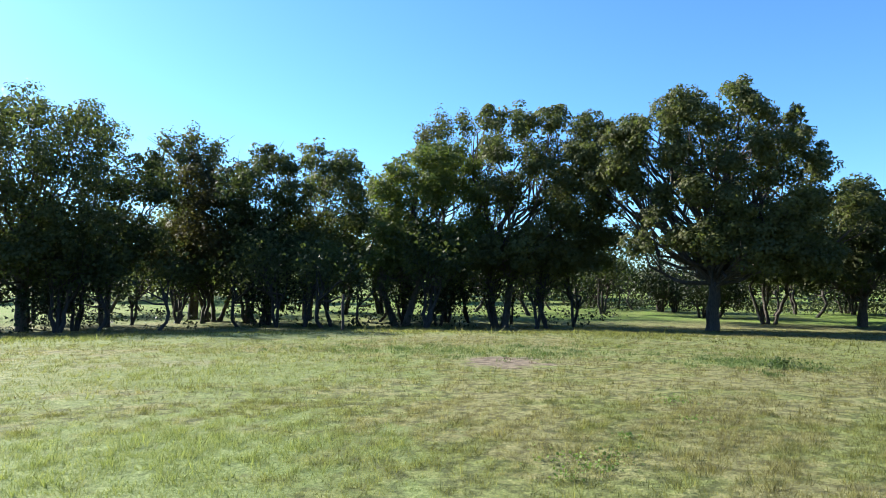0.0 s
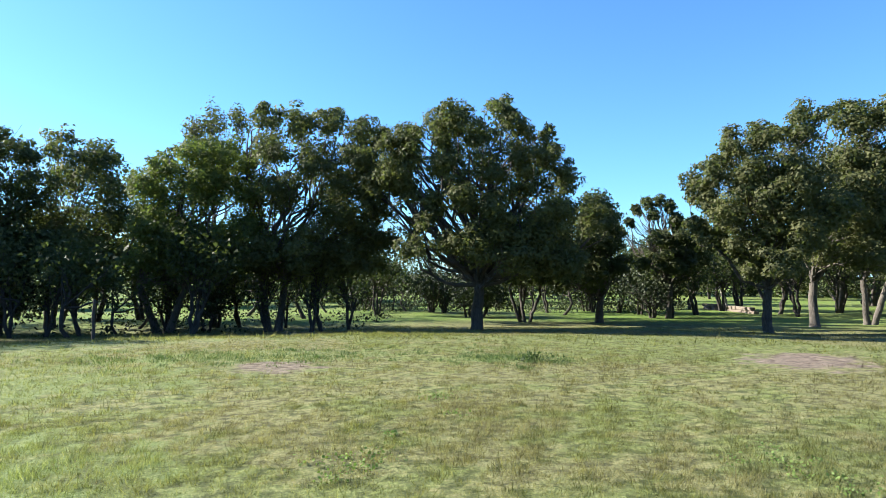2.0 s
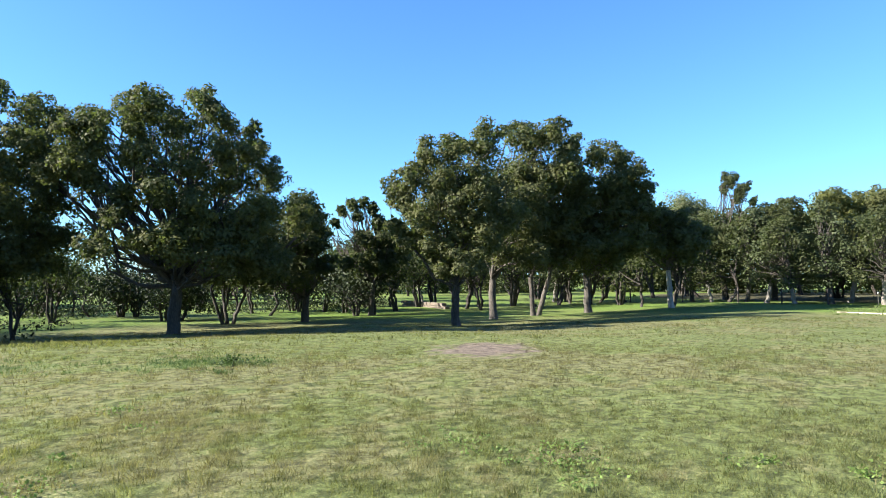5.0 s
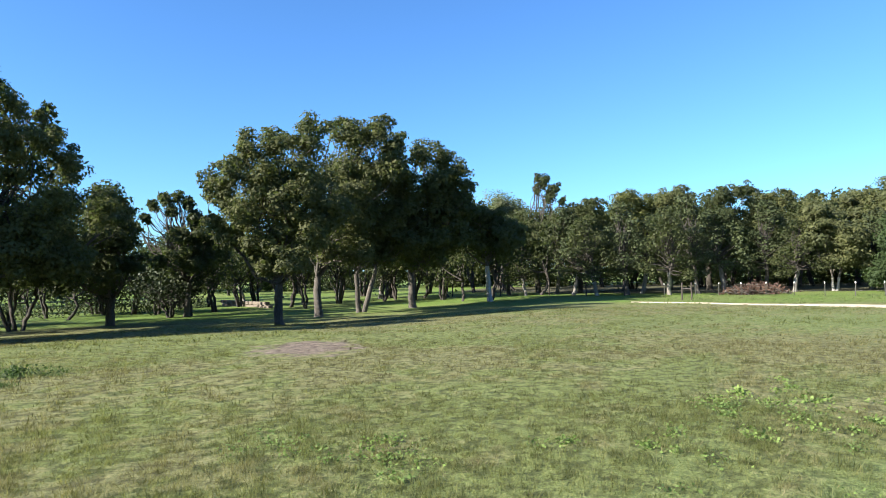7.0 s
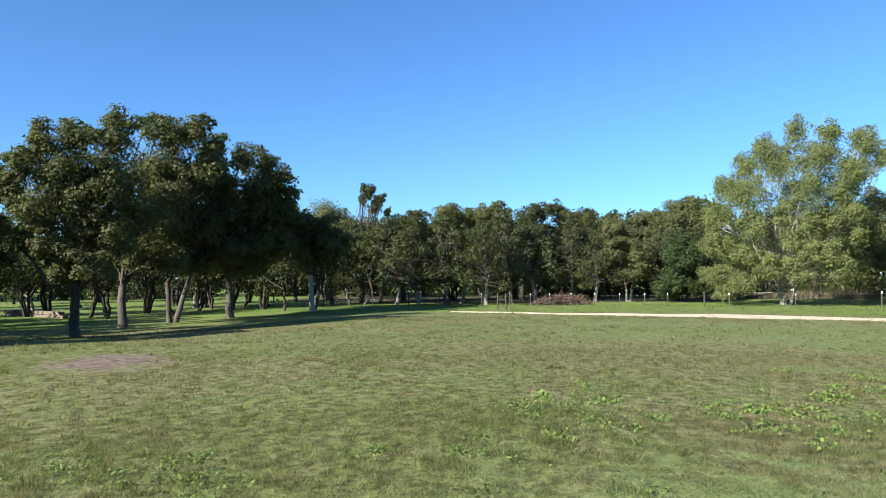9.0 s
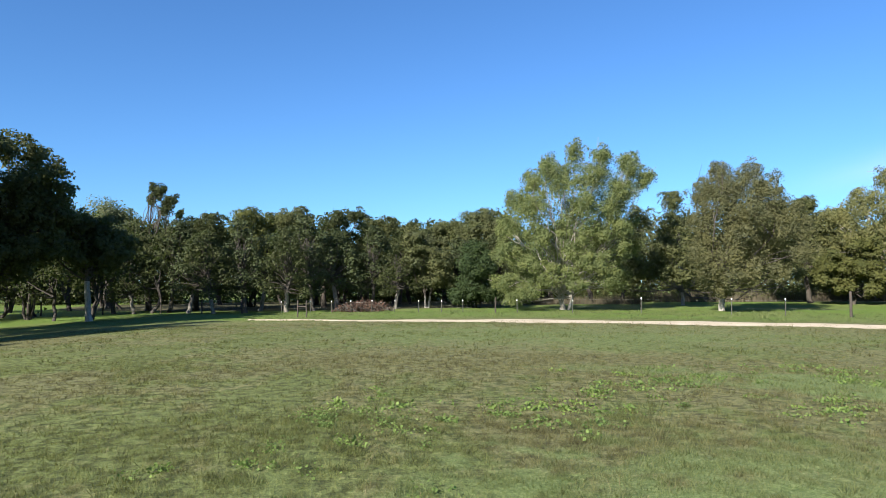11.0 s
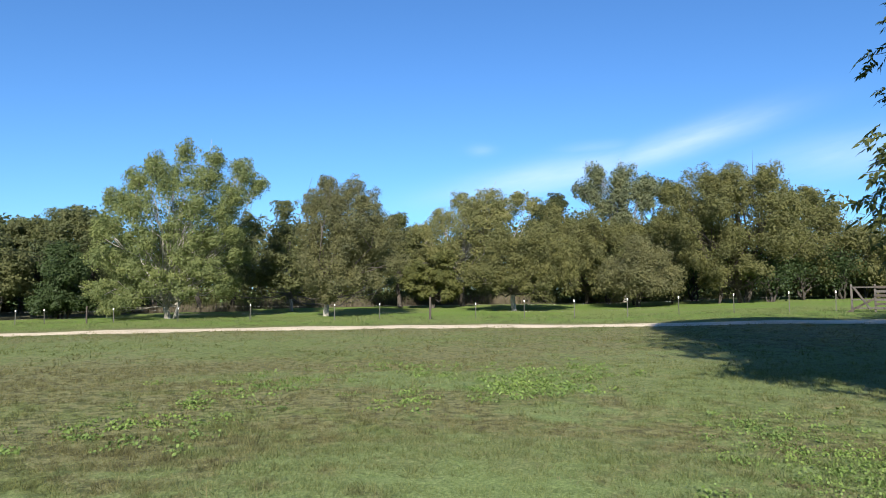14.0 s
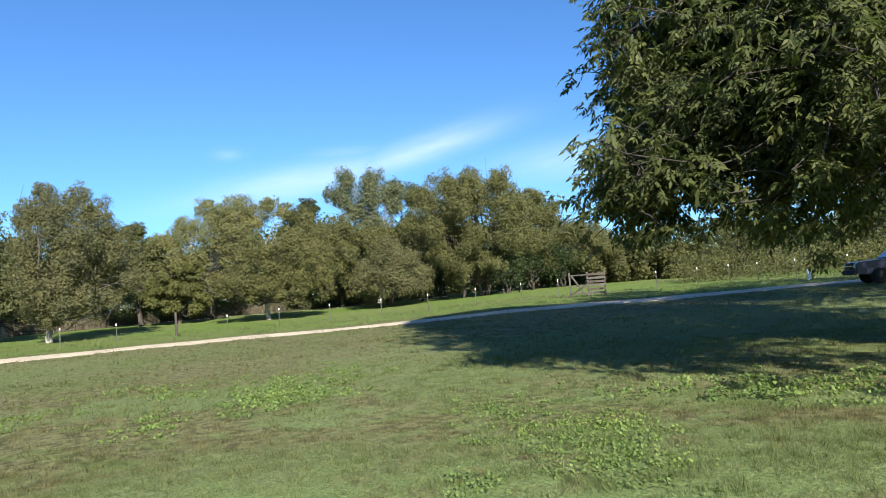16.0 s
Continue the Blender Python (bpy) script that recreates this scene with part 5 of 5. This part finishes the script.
def weed_patch(heading, reach, wide, deep, count, label, tall=0.10, size=0.075, kind="weed", seed=1):
    rng = np.random.default_rng(seed)
    cx, cy = at(heading, reach)
    q = radians(heading)
    plants = max(3, count // 34)
    u, t = rng.normal(size=plants) * wide * 0.5, rng.normal(size=plants) * deep * 0.5
    px_, py_ = cx + u * math.cos(q) + t * math.sin(q), cy - u * math.sin(q) + t * math.cos(q)
    k = rng.integers(plants, size=count)
    far = rng.uniform(0.04, 0.13, plants)[k]
    x, y = px_[k] + rng.normal(size=count) * far, py_[k] + rng.normal(size=count) * far
    z = land(x, y) + 0.015 + tall * rng.uniform(0, 1, count) ** 1.5
    if kind == "tuft":  # upright blades
        z = land(x, y)
        v, f = leaves(np.stack([x, y, z], -1), 0.01, size, rng, -1.6, 0.22)
    else:
        v, f = leaves(np.stack([x, y, z], -1), 0.01, size, rng, -0.1, 1.25, face=np.array([[0, 0, 0.8]]))
    tagged(new("weed_patch", soup("weed_patch", v, f, LEAVES[kind])), label, "weeds", "weed patches in the grass", kind="stuff")


wl_ = "bright green broadleaf weeds in the mown grass"
WEEDS = (
        (79.0, 8.6, 0.5, 1.11, 260),
        (83.6, 9.9, 0.74, 1.49, 300),
        (96.0, 9.4, 1.01, 1.46, 500),
        (102.5, 11.0, 0.82, 1.56, 300),
        (106.3, 12.8, 1.38, 1.67, 500),
        (117.7, 14.7, 1.71, 1.78, 500),
        (126.1, 11.7, 1.26, 1.6, 900),
        (129.6, 14.4, 1.2, 1.76, 500),
        (117.3, 10.8, 0.54, 1.18, 250),
        (88.4, 5.7, 0.24, 0.52, 120),
        (80.9, 8.8, 0.81, 1.43, 500),
        (85.5, 8.3, 0.62, 1.36, 300),
        (66.0, 6.7, 0.22, 0.49, 110),
        (51.2, 6.4, 0.32, 0.7, 120))
MORE_WEEDS = (
        (74.7, 6.7, 0.67, 1.3, 260),
        (12.2, 6.6, 0.33, 0.72, 260),
        (52.7, 6.4, 0.48, 1.06, 220),
        (44.4, 6.7, 0.22, 0.49, 80),
        (150.9, 7.6, 1.07, 1.36, 1100),
        (145.0, 9.0, 0.97, 1.44, 600),
        (166.7, 10.2, 1.69, 1.51, 800),
        (127.1, 12.6, 1.25, 1.66, 500),
        (141.7, 5.6, 0.28, 0.61, 160),
        (51.4, 6.5, 0.27, 0.59, 120),
        (42.2, 6.8, 0.23, 0.5, 90),
        (18.9, 9.0, 0.45, 0.99, 120),
        (153.0, 6.7, 0.61, 1.3, 800))
for i, (h, r, w, d, c) in enumerate(WEEDS + MORE_WEEDS):
    weed_patch(h, r, w, d, int(c * (2.2 if h > 95 else 1.1)), wl_, 0.035, 0.038 if r > 9 else 0.027, seed=300 + i)
weed_patch(26.4, 13.4, 0.30, 0.25, 220, "taller dark green weed tuft in the grass", 0.14, 0.045, "bush", 400)
weed_patch(24.2, 13.6, 1.3, 1.0, 2200, "longer green grass round the weed tuft", 0.07, 0.07, "tuft", 401)
weed_patch(3.0, 14.2, 4.0, 1.6, 5000, "longer green grass round the bare earth", 0.06, 0.065, "tuft", 402)
weed_patch(164.0, 9.6, 2.6, 0.9, 1100, "row of tall leafy weeds at the shade edge", 0.14, 0.045, "weed", 403)


# ---- fences, gate ----
def t_post(label):
    thing = tagged(new("fence_post"), label, "fence post", "wire fence posts")
    bm = bmesh.new()
    box(bm, (0.045, 0.012, 1.4), pose(0, 0, 0.42))
    box(bm, (0.012, 0.04, 1.4), pose(0, 0.02, 0.42))
    for k in range(9):
        box(bm, (0.02, 0.012, 0.012), pose(0, -0.01, 0.25 + k * 0.11))
    part("shaft", from_bm("shaft", bm, STEEL), thing)
    bm = bmesh.new()
    box(bm, (0.056, 0.05, 0.13), pose(0, 0.012, 1.06), 0.004)
    part("painted_top", from_bm("painted_top", bm, WHITE), thing, "white painted top")
    return thing


def wood_post(heading, reach, height, r, label, seed=1, lean=0.0):
    rng = np.random.default_rng(seed)
    t = Tubes()
    z = np.array([-0.3, 0.05, height * 0.3, height * 0.6, height * 0.9, height - 0.02, height])
    p = np.stack([rng.normal(size=7) * 0.01 + lean * z, rng.normal(size=7) * 0.01, z], -1)
    t.add(p, r * np.array([1.1, 1.06, 1, 0.97, 0.95, 0.88, 0.02]), 10, 0.04, rng)
    ob = new("wooden_post", t.mesh("wooden_post", WOOD_DARK))
    ob.matrix_basis = Matrix.Translation(on_land(heading, reach))
    return tagged(ob, label, "wooden post", "wooden fence posts")


first = t_post("green steel fence post with a white painted top")
FENCE_WOOD = [(75.1, 48.2), (77.4, 48.0), (79.1, 47.7), (80.7, 47.3), (82.4, 46.7), (84.3, 46.0), (86.3, 45.2), (88.2, 44.6), (90, 44), (94.5, 43), (99, 42.5)]
FENCE = [(99, 42.5), (104.4, 42), (111.1, 42), (114.8, 42), (119.0, 41.4), (122.8, 42), (126.8, 42.3), (130.9, 42.4), (135.1, 42.6), (139.0, 42.8), (143.0, 43.2), (146.8, 43.0), (149.8, 42.6)]
FENCE_RIGHT = [(157.6, 44), (160.7, 46), (163.0, 47), (165.0, 48), (167.6, 48.5), (171, 49.5), (175, 51)]
placed = False
for h, r in FENCE_WOOD + FENCE[1:] + FENCE_RIGHT:
    if h == 119.0:
        continue
    m = Matrix.Translation(on_land(h, r)) @ Matrix.Rotation(-radians(h) + prng.uniform(-0.2, 0.2), 4, "Z") @ Matrix.Rotation(radians(prng.uniform(-2, 2)), 4, "Y") @ Matrix.Diagonal((1, 1, 0.72 if h < 100 else 0.86 if h < 125 else 1.0, 1))
    if not placed:
        first.matrix_basis, placed = m, True
        home = m
    else:
        first.matrix_basis = Matrix.Identity(4)
        copy_thing(first, m)
        first.matrix_basis = home
wood_post(119.0, 41.4, 1.35, 0.07, "dark weathered wooden corner post", 1)
for i, (h, r) in enumerate(((76.4, 41.0), (77.1, 40.8), (92.7, 43.5))):
    wood_post(h, r, 0.98, 0.042, "dark weathered wooden fence post", 10 + i)
bar = Tubes()
bar.add([on_land(76.4, 41.0, 0.62), on_land(76.75, 40.9, 0.63), on_land(77.1, 40.8, 0.62)], [0.032, 0.034, 0.032], 8)
tagged(new("brace_rail", bar.mesh("brace_rail", WOOD_DARK)), "dark wooden rail bracing two fence posts", "rail")
for i, (h, r) in enumerate(((66, 50), (69, 49), (72, 48), (62, 52), (58, 54))):
    wood_post(h, r, 1.0, 0.05, "weathered wooden fence post among the trees", 30 + i)
wood_post(-8.2, 21.5, 1.15, 0.045, "slim dark post at the edge of the trees", 50)


def wires(name, run, heights):
    thing = tagged(new(name), "thin galvanised fence wires between the posts", "fence wire", kind="structure")
    for z in heights:
        t = Tubes()
        for (h0, r0), (h1, r1) in zip(run, run[1:]):
            a, b = np.array(on_land(h0, r0, z)), np.array(on_land(h1, r1, z))
            s = np.linspace(0, 1, 5)[:, None]
            p = a + (b - a) * s
            p[:, 2] -= 0.02 * np.sin(np.pi * s[:, 0])
            t.add(p, np.full(5, 0.0016), 4)
        part("wire", t.mesh("wire", WIRE), thing)


wires("fence_wire", FENCE_WOOD, (0.3, 0.68))
wires("fence_wire", FENCE, (0.42, 0.85))
wires("fence_wire", FENCE_RIGHT, (0.45, 0.95))
wires("fence_wire", [(58, 54), (62, 52), (66, 50), (69, 49), (72, 48), (75.1, 48.2)], (0.4, 0.9))


def gate():
    thing = tagged(new("gate"), "grey weathered wooden plank gate with diagonal braces", "gate")
    h0, h1, r = 150.8, 153.6, 41.5
    a, b = Vector(on_land(h0, r)), Vector(on_land(h1, r))
    mid = (a + b) / 2
    wide = (b - a).length
    thing.matrix_basis = Matrix.Translation((mid.x, mid.y, min(a.z, b.z))) @ Matrix.Rotation(math.atan2(b.y - a.y, b.x - a.x), 4, "Z")
    for k, u in enumerate((-wide / 2, 0.02, wide / 2)):
        bm = bmesh.new()
        box(bm, (0.10, 0.09, 1.75), pose(u, 0.06 + 0.01 * k, 0.58, 0, 0.8 * (k - 1), 0), 0.008)
        part("upright", from_bm("upright", bm, WOOD if k < 2 else WOOD_DARK), thing)
    for k in range(6):  # the planked half
        bm = bmesh.new()
        box(bm, (wide / 2 + 0.06, 0.025, 0.13), pose(wide / 4, 0.0, 0.22 + 0.215 * k, 0, prng.uniform(-0.9, 0.9), 0), 0.004)
        part("plank", from_bm("plank", bm, WOOD_DARK if k % 2 else WOOD), thing)
    for k in (0, 2, 5):  # thin rails of the braced half
        bm = bmesh.new()
        box(bm, (wide / 2, 0.025, 0.07), pose(-wide / 4, 0.0, 0.22 + 0.215 * k, 0, prng.uniform(-0.9, 0.9), 0), 0.004)
        part("rail", from_bm("rail", bm, WOOD), thing)
    for (x0, z0, x1, z1), mat in (((-wide / 2 + 0.1, 1.3, -0.2, 0.15), WOOD), ((-wide / 2 - 0.3, -0.05, 0.0, 0.72), WOOD_DARK)):
        bm = bmesh.new()
        ln = math.hypot(x1 - x0, z1 - z0)
        box(bm, (ln, 0.03, 0.1), Matrix.Translation(((x0 + x1) / 2, -0.04, (z0 + z1) / 2)) @ Matrix.Rotation(-math.atan2(z1 - z0, x1 - x0), 4, "Y"), 0.004)
        part("brace", from_bm("brace", bm, mat), thing)


gate()


def marker():
    bm = bmesh.new()
    box(bm, (0.20, 0.18, 0.6), pose(0, 0, 0.26), 0.02)
    ob = new("marker_box", from_bm("marker_box", bm, WHITE))
    ob.matrix_basis = Matrix.Translation(on_land(168.4, 42.5)) @ Matrix.Rotation(0.3, 4, "Z")
    tagged(ob, "small white painted box standing by the track", "box")


marker()


# ---- brush pile, wall, reeds ----
def brush_pile():
    rng = np.random.default_rng(9)
    t = Tubes()
    ends = []
    for _ in range(260):
        u, v = rng.normal() * 0.7, rng.normal() * 0.6
        top = 0.78 * math.exp(-(u / 1.5) ** 2 - (v / 1.0) ** 2)
        a = np.array([u + rng.normal() * 0.7, v + rng.normal() * 0.5, rng.uniform(0.0, 0.4)])
        b = np.array([u + rng.normal() * 0.6, v + rng.normal() * 0.4, rng.uniform(0.2, 1) * top + 0.1])
        t.add(limb(a, b, rng, 4, 0.12), [0.03, 0.022, 0.014, 0.006], 5)
        ends += [b, (a + b) / 2]
    pts = np.repeat(np.array(ends), 6, 0) + rng.normal(size=(len(ends) * 6, 3)) * [0.22, 0.22, 0.13]
    pts[:, 2] = np.clip(pts[:, 2], 0.04, None)
    v, f = leaves(pts, 0.02, 0.16, rng)
    thing = tagged(new("brush_pile"), "heap of cut branches with dead reddish-brown leaves", "brush pile")
    part("branches", t.mesh("branches", BARK_MID), thing)
    part("dead_leaves", soup("dead_leaves", v, f, LEAVES["dry"]), thing)
    thing.matrix_basis = Matrix.Translation(on_land(81.8, 48.5)) @ Matrix.Rotation(-radians(81.8), 4, "Z") @ Matrix.Diagonal((0.8, 0.8, 0.85, 1))


brush_pile()


def low_wall():
    thing = tagged(new("stone_wall"), "low pale stone wall behind the pecan trees", "wall")
    a, b = Vector(on_land(39.5, 52)), Vector(on_land(42.8, 46.5))
    ln = (b - a).length
    thing.matrix_basis = Matrix.Translation(a) @ Matrix.Rotation(math.atan2(b.y - a.y, b.x - a.x), 4, "Z")
    rng = random.Random(3)
    for row in range(2):
        x = -0.2 * (row % 2)
        while x < ln:
            w = rng.uniform(0.4, 0.75)
            bm = bmesh.new()
            box(bm, (w - 0.02, 0.34 + rng.uniform(-0.03, 0.03), 0.2), pose(x + w / 2, rng.uniform(-0.02, 0.02), 0.08 + row * 0.215, 0, 0, rng.uniform(-2, 2)), 0.02)
            part("stone", from_bm("stone", bm, STONE), thing)
            x += w


low_wall()


def reeds(heading, reach, wide, deep, count, tall, label, seed):
    rng = np.random.default_rng(seed)
    cx, cy = at(heading, reach)
    q = radians(heading)
    u, t = rng.uniform(-wide / 2, wide / 2, count), rng.uniform(-deep / 2, deep / 2, count)
    x, y = cx + u * math.cos(q) + t * math.sin(q), cy - u * math.sin(q) + t * math.cos(q)
    b = np.stack([x, y, land(x, y)], -1)
    h = tall * rng.uniform(0.5, 1.1, count)
    side = np.stack([np.full(count, math.cos(q)), np.full(count, -math.sin(q)), np.zeros(count)], -1) * 0.022
    tip = b + np.stack([rng.normal(size=count) * 0.12 * h, rng.normal(size=count) * 0.12 * h, h], -1)
    v = np.stack([b - side, b + side, tip], 1).reshape(-1, 3)
    tagged(new("dry_reeds", soup("dry_reeds", v, np.arange(count * 3).reshape(-1, 3), LEAVES["reed"])), label, "reeds", kind="stuff")


reeds(116, 71, 28, 3, 3000, 1.2, "tall dry grey-brown stalks under the trees", 61)
reeds(99, 64, 12, 4, 1500, 0.8, "tall dry stalks at the foot of the sycamore", 62)


# ---- pickup truck ----
def pickup():
    PAINT = plain("dark_blue_paint", (0.008, 0.007, 0.030), (0.012, 0.010, 0.042), 0.3, 0.0, 2, 0.02, 0.001)
    GLASS = plain("dark_window_glass", (0.012, 0.014, 0.016), (0.02, 0.022, 0.025), 0.06, 0.0, 2, 0.0, 0.001)
    CHROME = plain("chrome", (0.55, 0.55, 0.56), (0.7, 0.7, 0.71), 0.15, 1.0, 4, 0.02, 0.001)
    RUBBER = plain("tyre_rubber", (0.012, 0.012, 0.012), (0.03, 0.03, 0.03), 0.85, 0, 20, 0.2, 0.003)
    LAMP = plain("lamp_lens", (0.55, 0.56, 0.58), (0.7, 0.71, 0.72), 0.12, 0.0, 8, 0.1, 0.002)
    thing = tagged(new("pickup_truck"), "dark blue pickup truck parked on the shaded track", "pickup truck")

    def slab(profile, half, inset, mat, name, parent=None, label=""):
        bm = bmesh.new()
        rings = []
        for s, k in ((-half, 1), (half, 1)):
            rings.append([bm.verts.new((x, s * (1 - inset * max(0, (z - 1.0))), z)) for x, z in profile])
        n = len(profile)
        for i in range(n):
            bm.faces.new((rings[0][i], rings[0][(i + 1) % n], rings[1][(i + 1) % n], rings[1][i]))
        bm.faces.new(rings[0][::-1])
        bm.faces.new(rings[1])
        bmesh.ops.recalc_face_normals(bm, faces=bm.faces)
        bmesh.ops.bevel(bm, geom=list(bm.edges), offset=0.03, segments=2, affect="EDGES")
        return part(name, from_bm(name, bm, mat), parent or thing, label)

    # x points to the front
    slab([(2.75, 0.52), (2.80, 0.95), (2.70, 1.12), (1.25, 1.22), (-2.75, 1.22), (-2.80, 0.55), (-1.95, 0.50), (-1.80, 0.75), (-1.30, 0.75), (-1.15, 0.48), (1.35, 0.48), (1.5, 0.75), (2.0, 0.75), (2.15, 0.50)], 0.98, 0.0, PAINT, "body")
    slab([(1.30, 1.20), (0.55, 1.84), (-1.05, 1.86), (-1.30, 1.20)], 0.93, 0.18, PAINT, "cab")
    slab([(1.24, 1.25), (0.60, 1.79), (0.56, 1.79), (1.10, 1.25)], 0.80, 0.1, GLASS, "windscreen", None, "dark windscreen").location.x = 0.06
    for s in (-1, 1):
        for x0, x1 in ((0.95, 0.0), (-0.1, -1.1)):
            bm = bmesh.new()
            pts = [(x0, 1.28), (x0 - 0.42 if x0 > 0.5 else x0, 1.75), (x1, 1.75), (x1, 1.28)]
            vs = [bm.verts.new((x, s * (0.945 * (1 - 0.18 * (z - 1.0))) + s * 0.004, z)) for x, z in pts]
            bm.faces.new(vs)
            r = bmesh.ops.extrude_face_region(bm, geom=list(bm.faces))
            for v in r["geom"]:
                if isinstance(v, bmesh.types.BMVert):
                    v.co.y += s * 0.012
            bmesh.ops.recalc_face_normals(bm, faces=bm.faces)
            part("side_window", from_bm("side_window", bm, GLASS), thing, "dark side window")
        bm = bmesh.new()
        box(bm, (0.14, 0.22, 0.22), pose(0.85, s * 1.12, 1.36), 0.03)
        part("wing_mirror", from_bm("wing_mirror", bm, RUBBER), thing)
        bm = bmesh.new()
        box(bm, (0.10, 0.34, 0.20), pose(2.76, s * 0.76, 0.92), 0.03)
        part("headlight", from_bm("headlight", bm, LAMP), thing, "clear headlight")
        for x in (1.75, -1.55):
            wheel = part("wheel", None, thing)
            wheel.location = (x, s * 0.86, 0.40)
            t = Tubes()
            t.add([(0, -0.14, 0), (0, -0.12, 0), (0, -0.05, 0), (0, 0.05, 0), (0, 0.12, 0), (0, 0.14, 0)], [0.25, 0.38, 0.40, 0.40, 0.38, 0.25], 24)
            part("tyre", t.mesh("tyre", RUBBER), wheel)
            t = Tubes()
            t.add([(0, -0.13, 0), (0, -0.131, 0), (0, -0.09, 0), (0, 0.09, 0), (0, 0.131, 0), (0, 0.13, 0)], [0.02, 0.24, 0.26, 0.26, 0.24, 0.02], 20)
            part("rim", t.mesh("rim", STEEL), wheel)
    bm = bmesh.new()
    box(bm, (0.12, 1.1, 0.34), pose(2.77, 0, 0.93), 0.03)
    grille = part("grille", from_bm("grille", bm, RUBBER), thing)
    bm = bmesh.new()
    box(bm, (0.05, 1.16, 0.05), pose(2.84, 0, 0.93), 0.012)
    box(bm, (0.05, 0.05, 0.36), pose(2.84, 0, 0.93), 0.012)
    part("grille_bar", from_bm("grille_bar", bm, CHROME), grille, "chrome grille bars")
    bm = bmesh.new()
    box(bm, (0.22, 1.94, 0.24), pose(2.82, 0, 0.60), 0.05)
    part("bumper", from_bm("bumper", bm, RUBBER), thing)
    a = Vector(on_land(174.7, 33.8))
    thing.matrix_basis = Matrix.Translation(a + Vector((0, 0, 0.0))) @ Matrix.Rotation(radians(25), 4, "Z") @ Matrix.Scale(0.82, 4)


pickup()
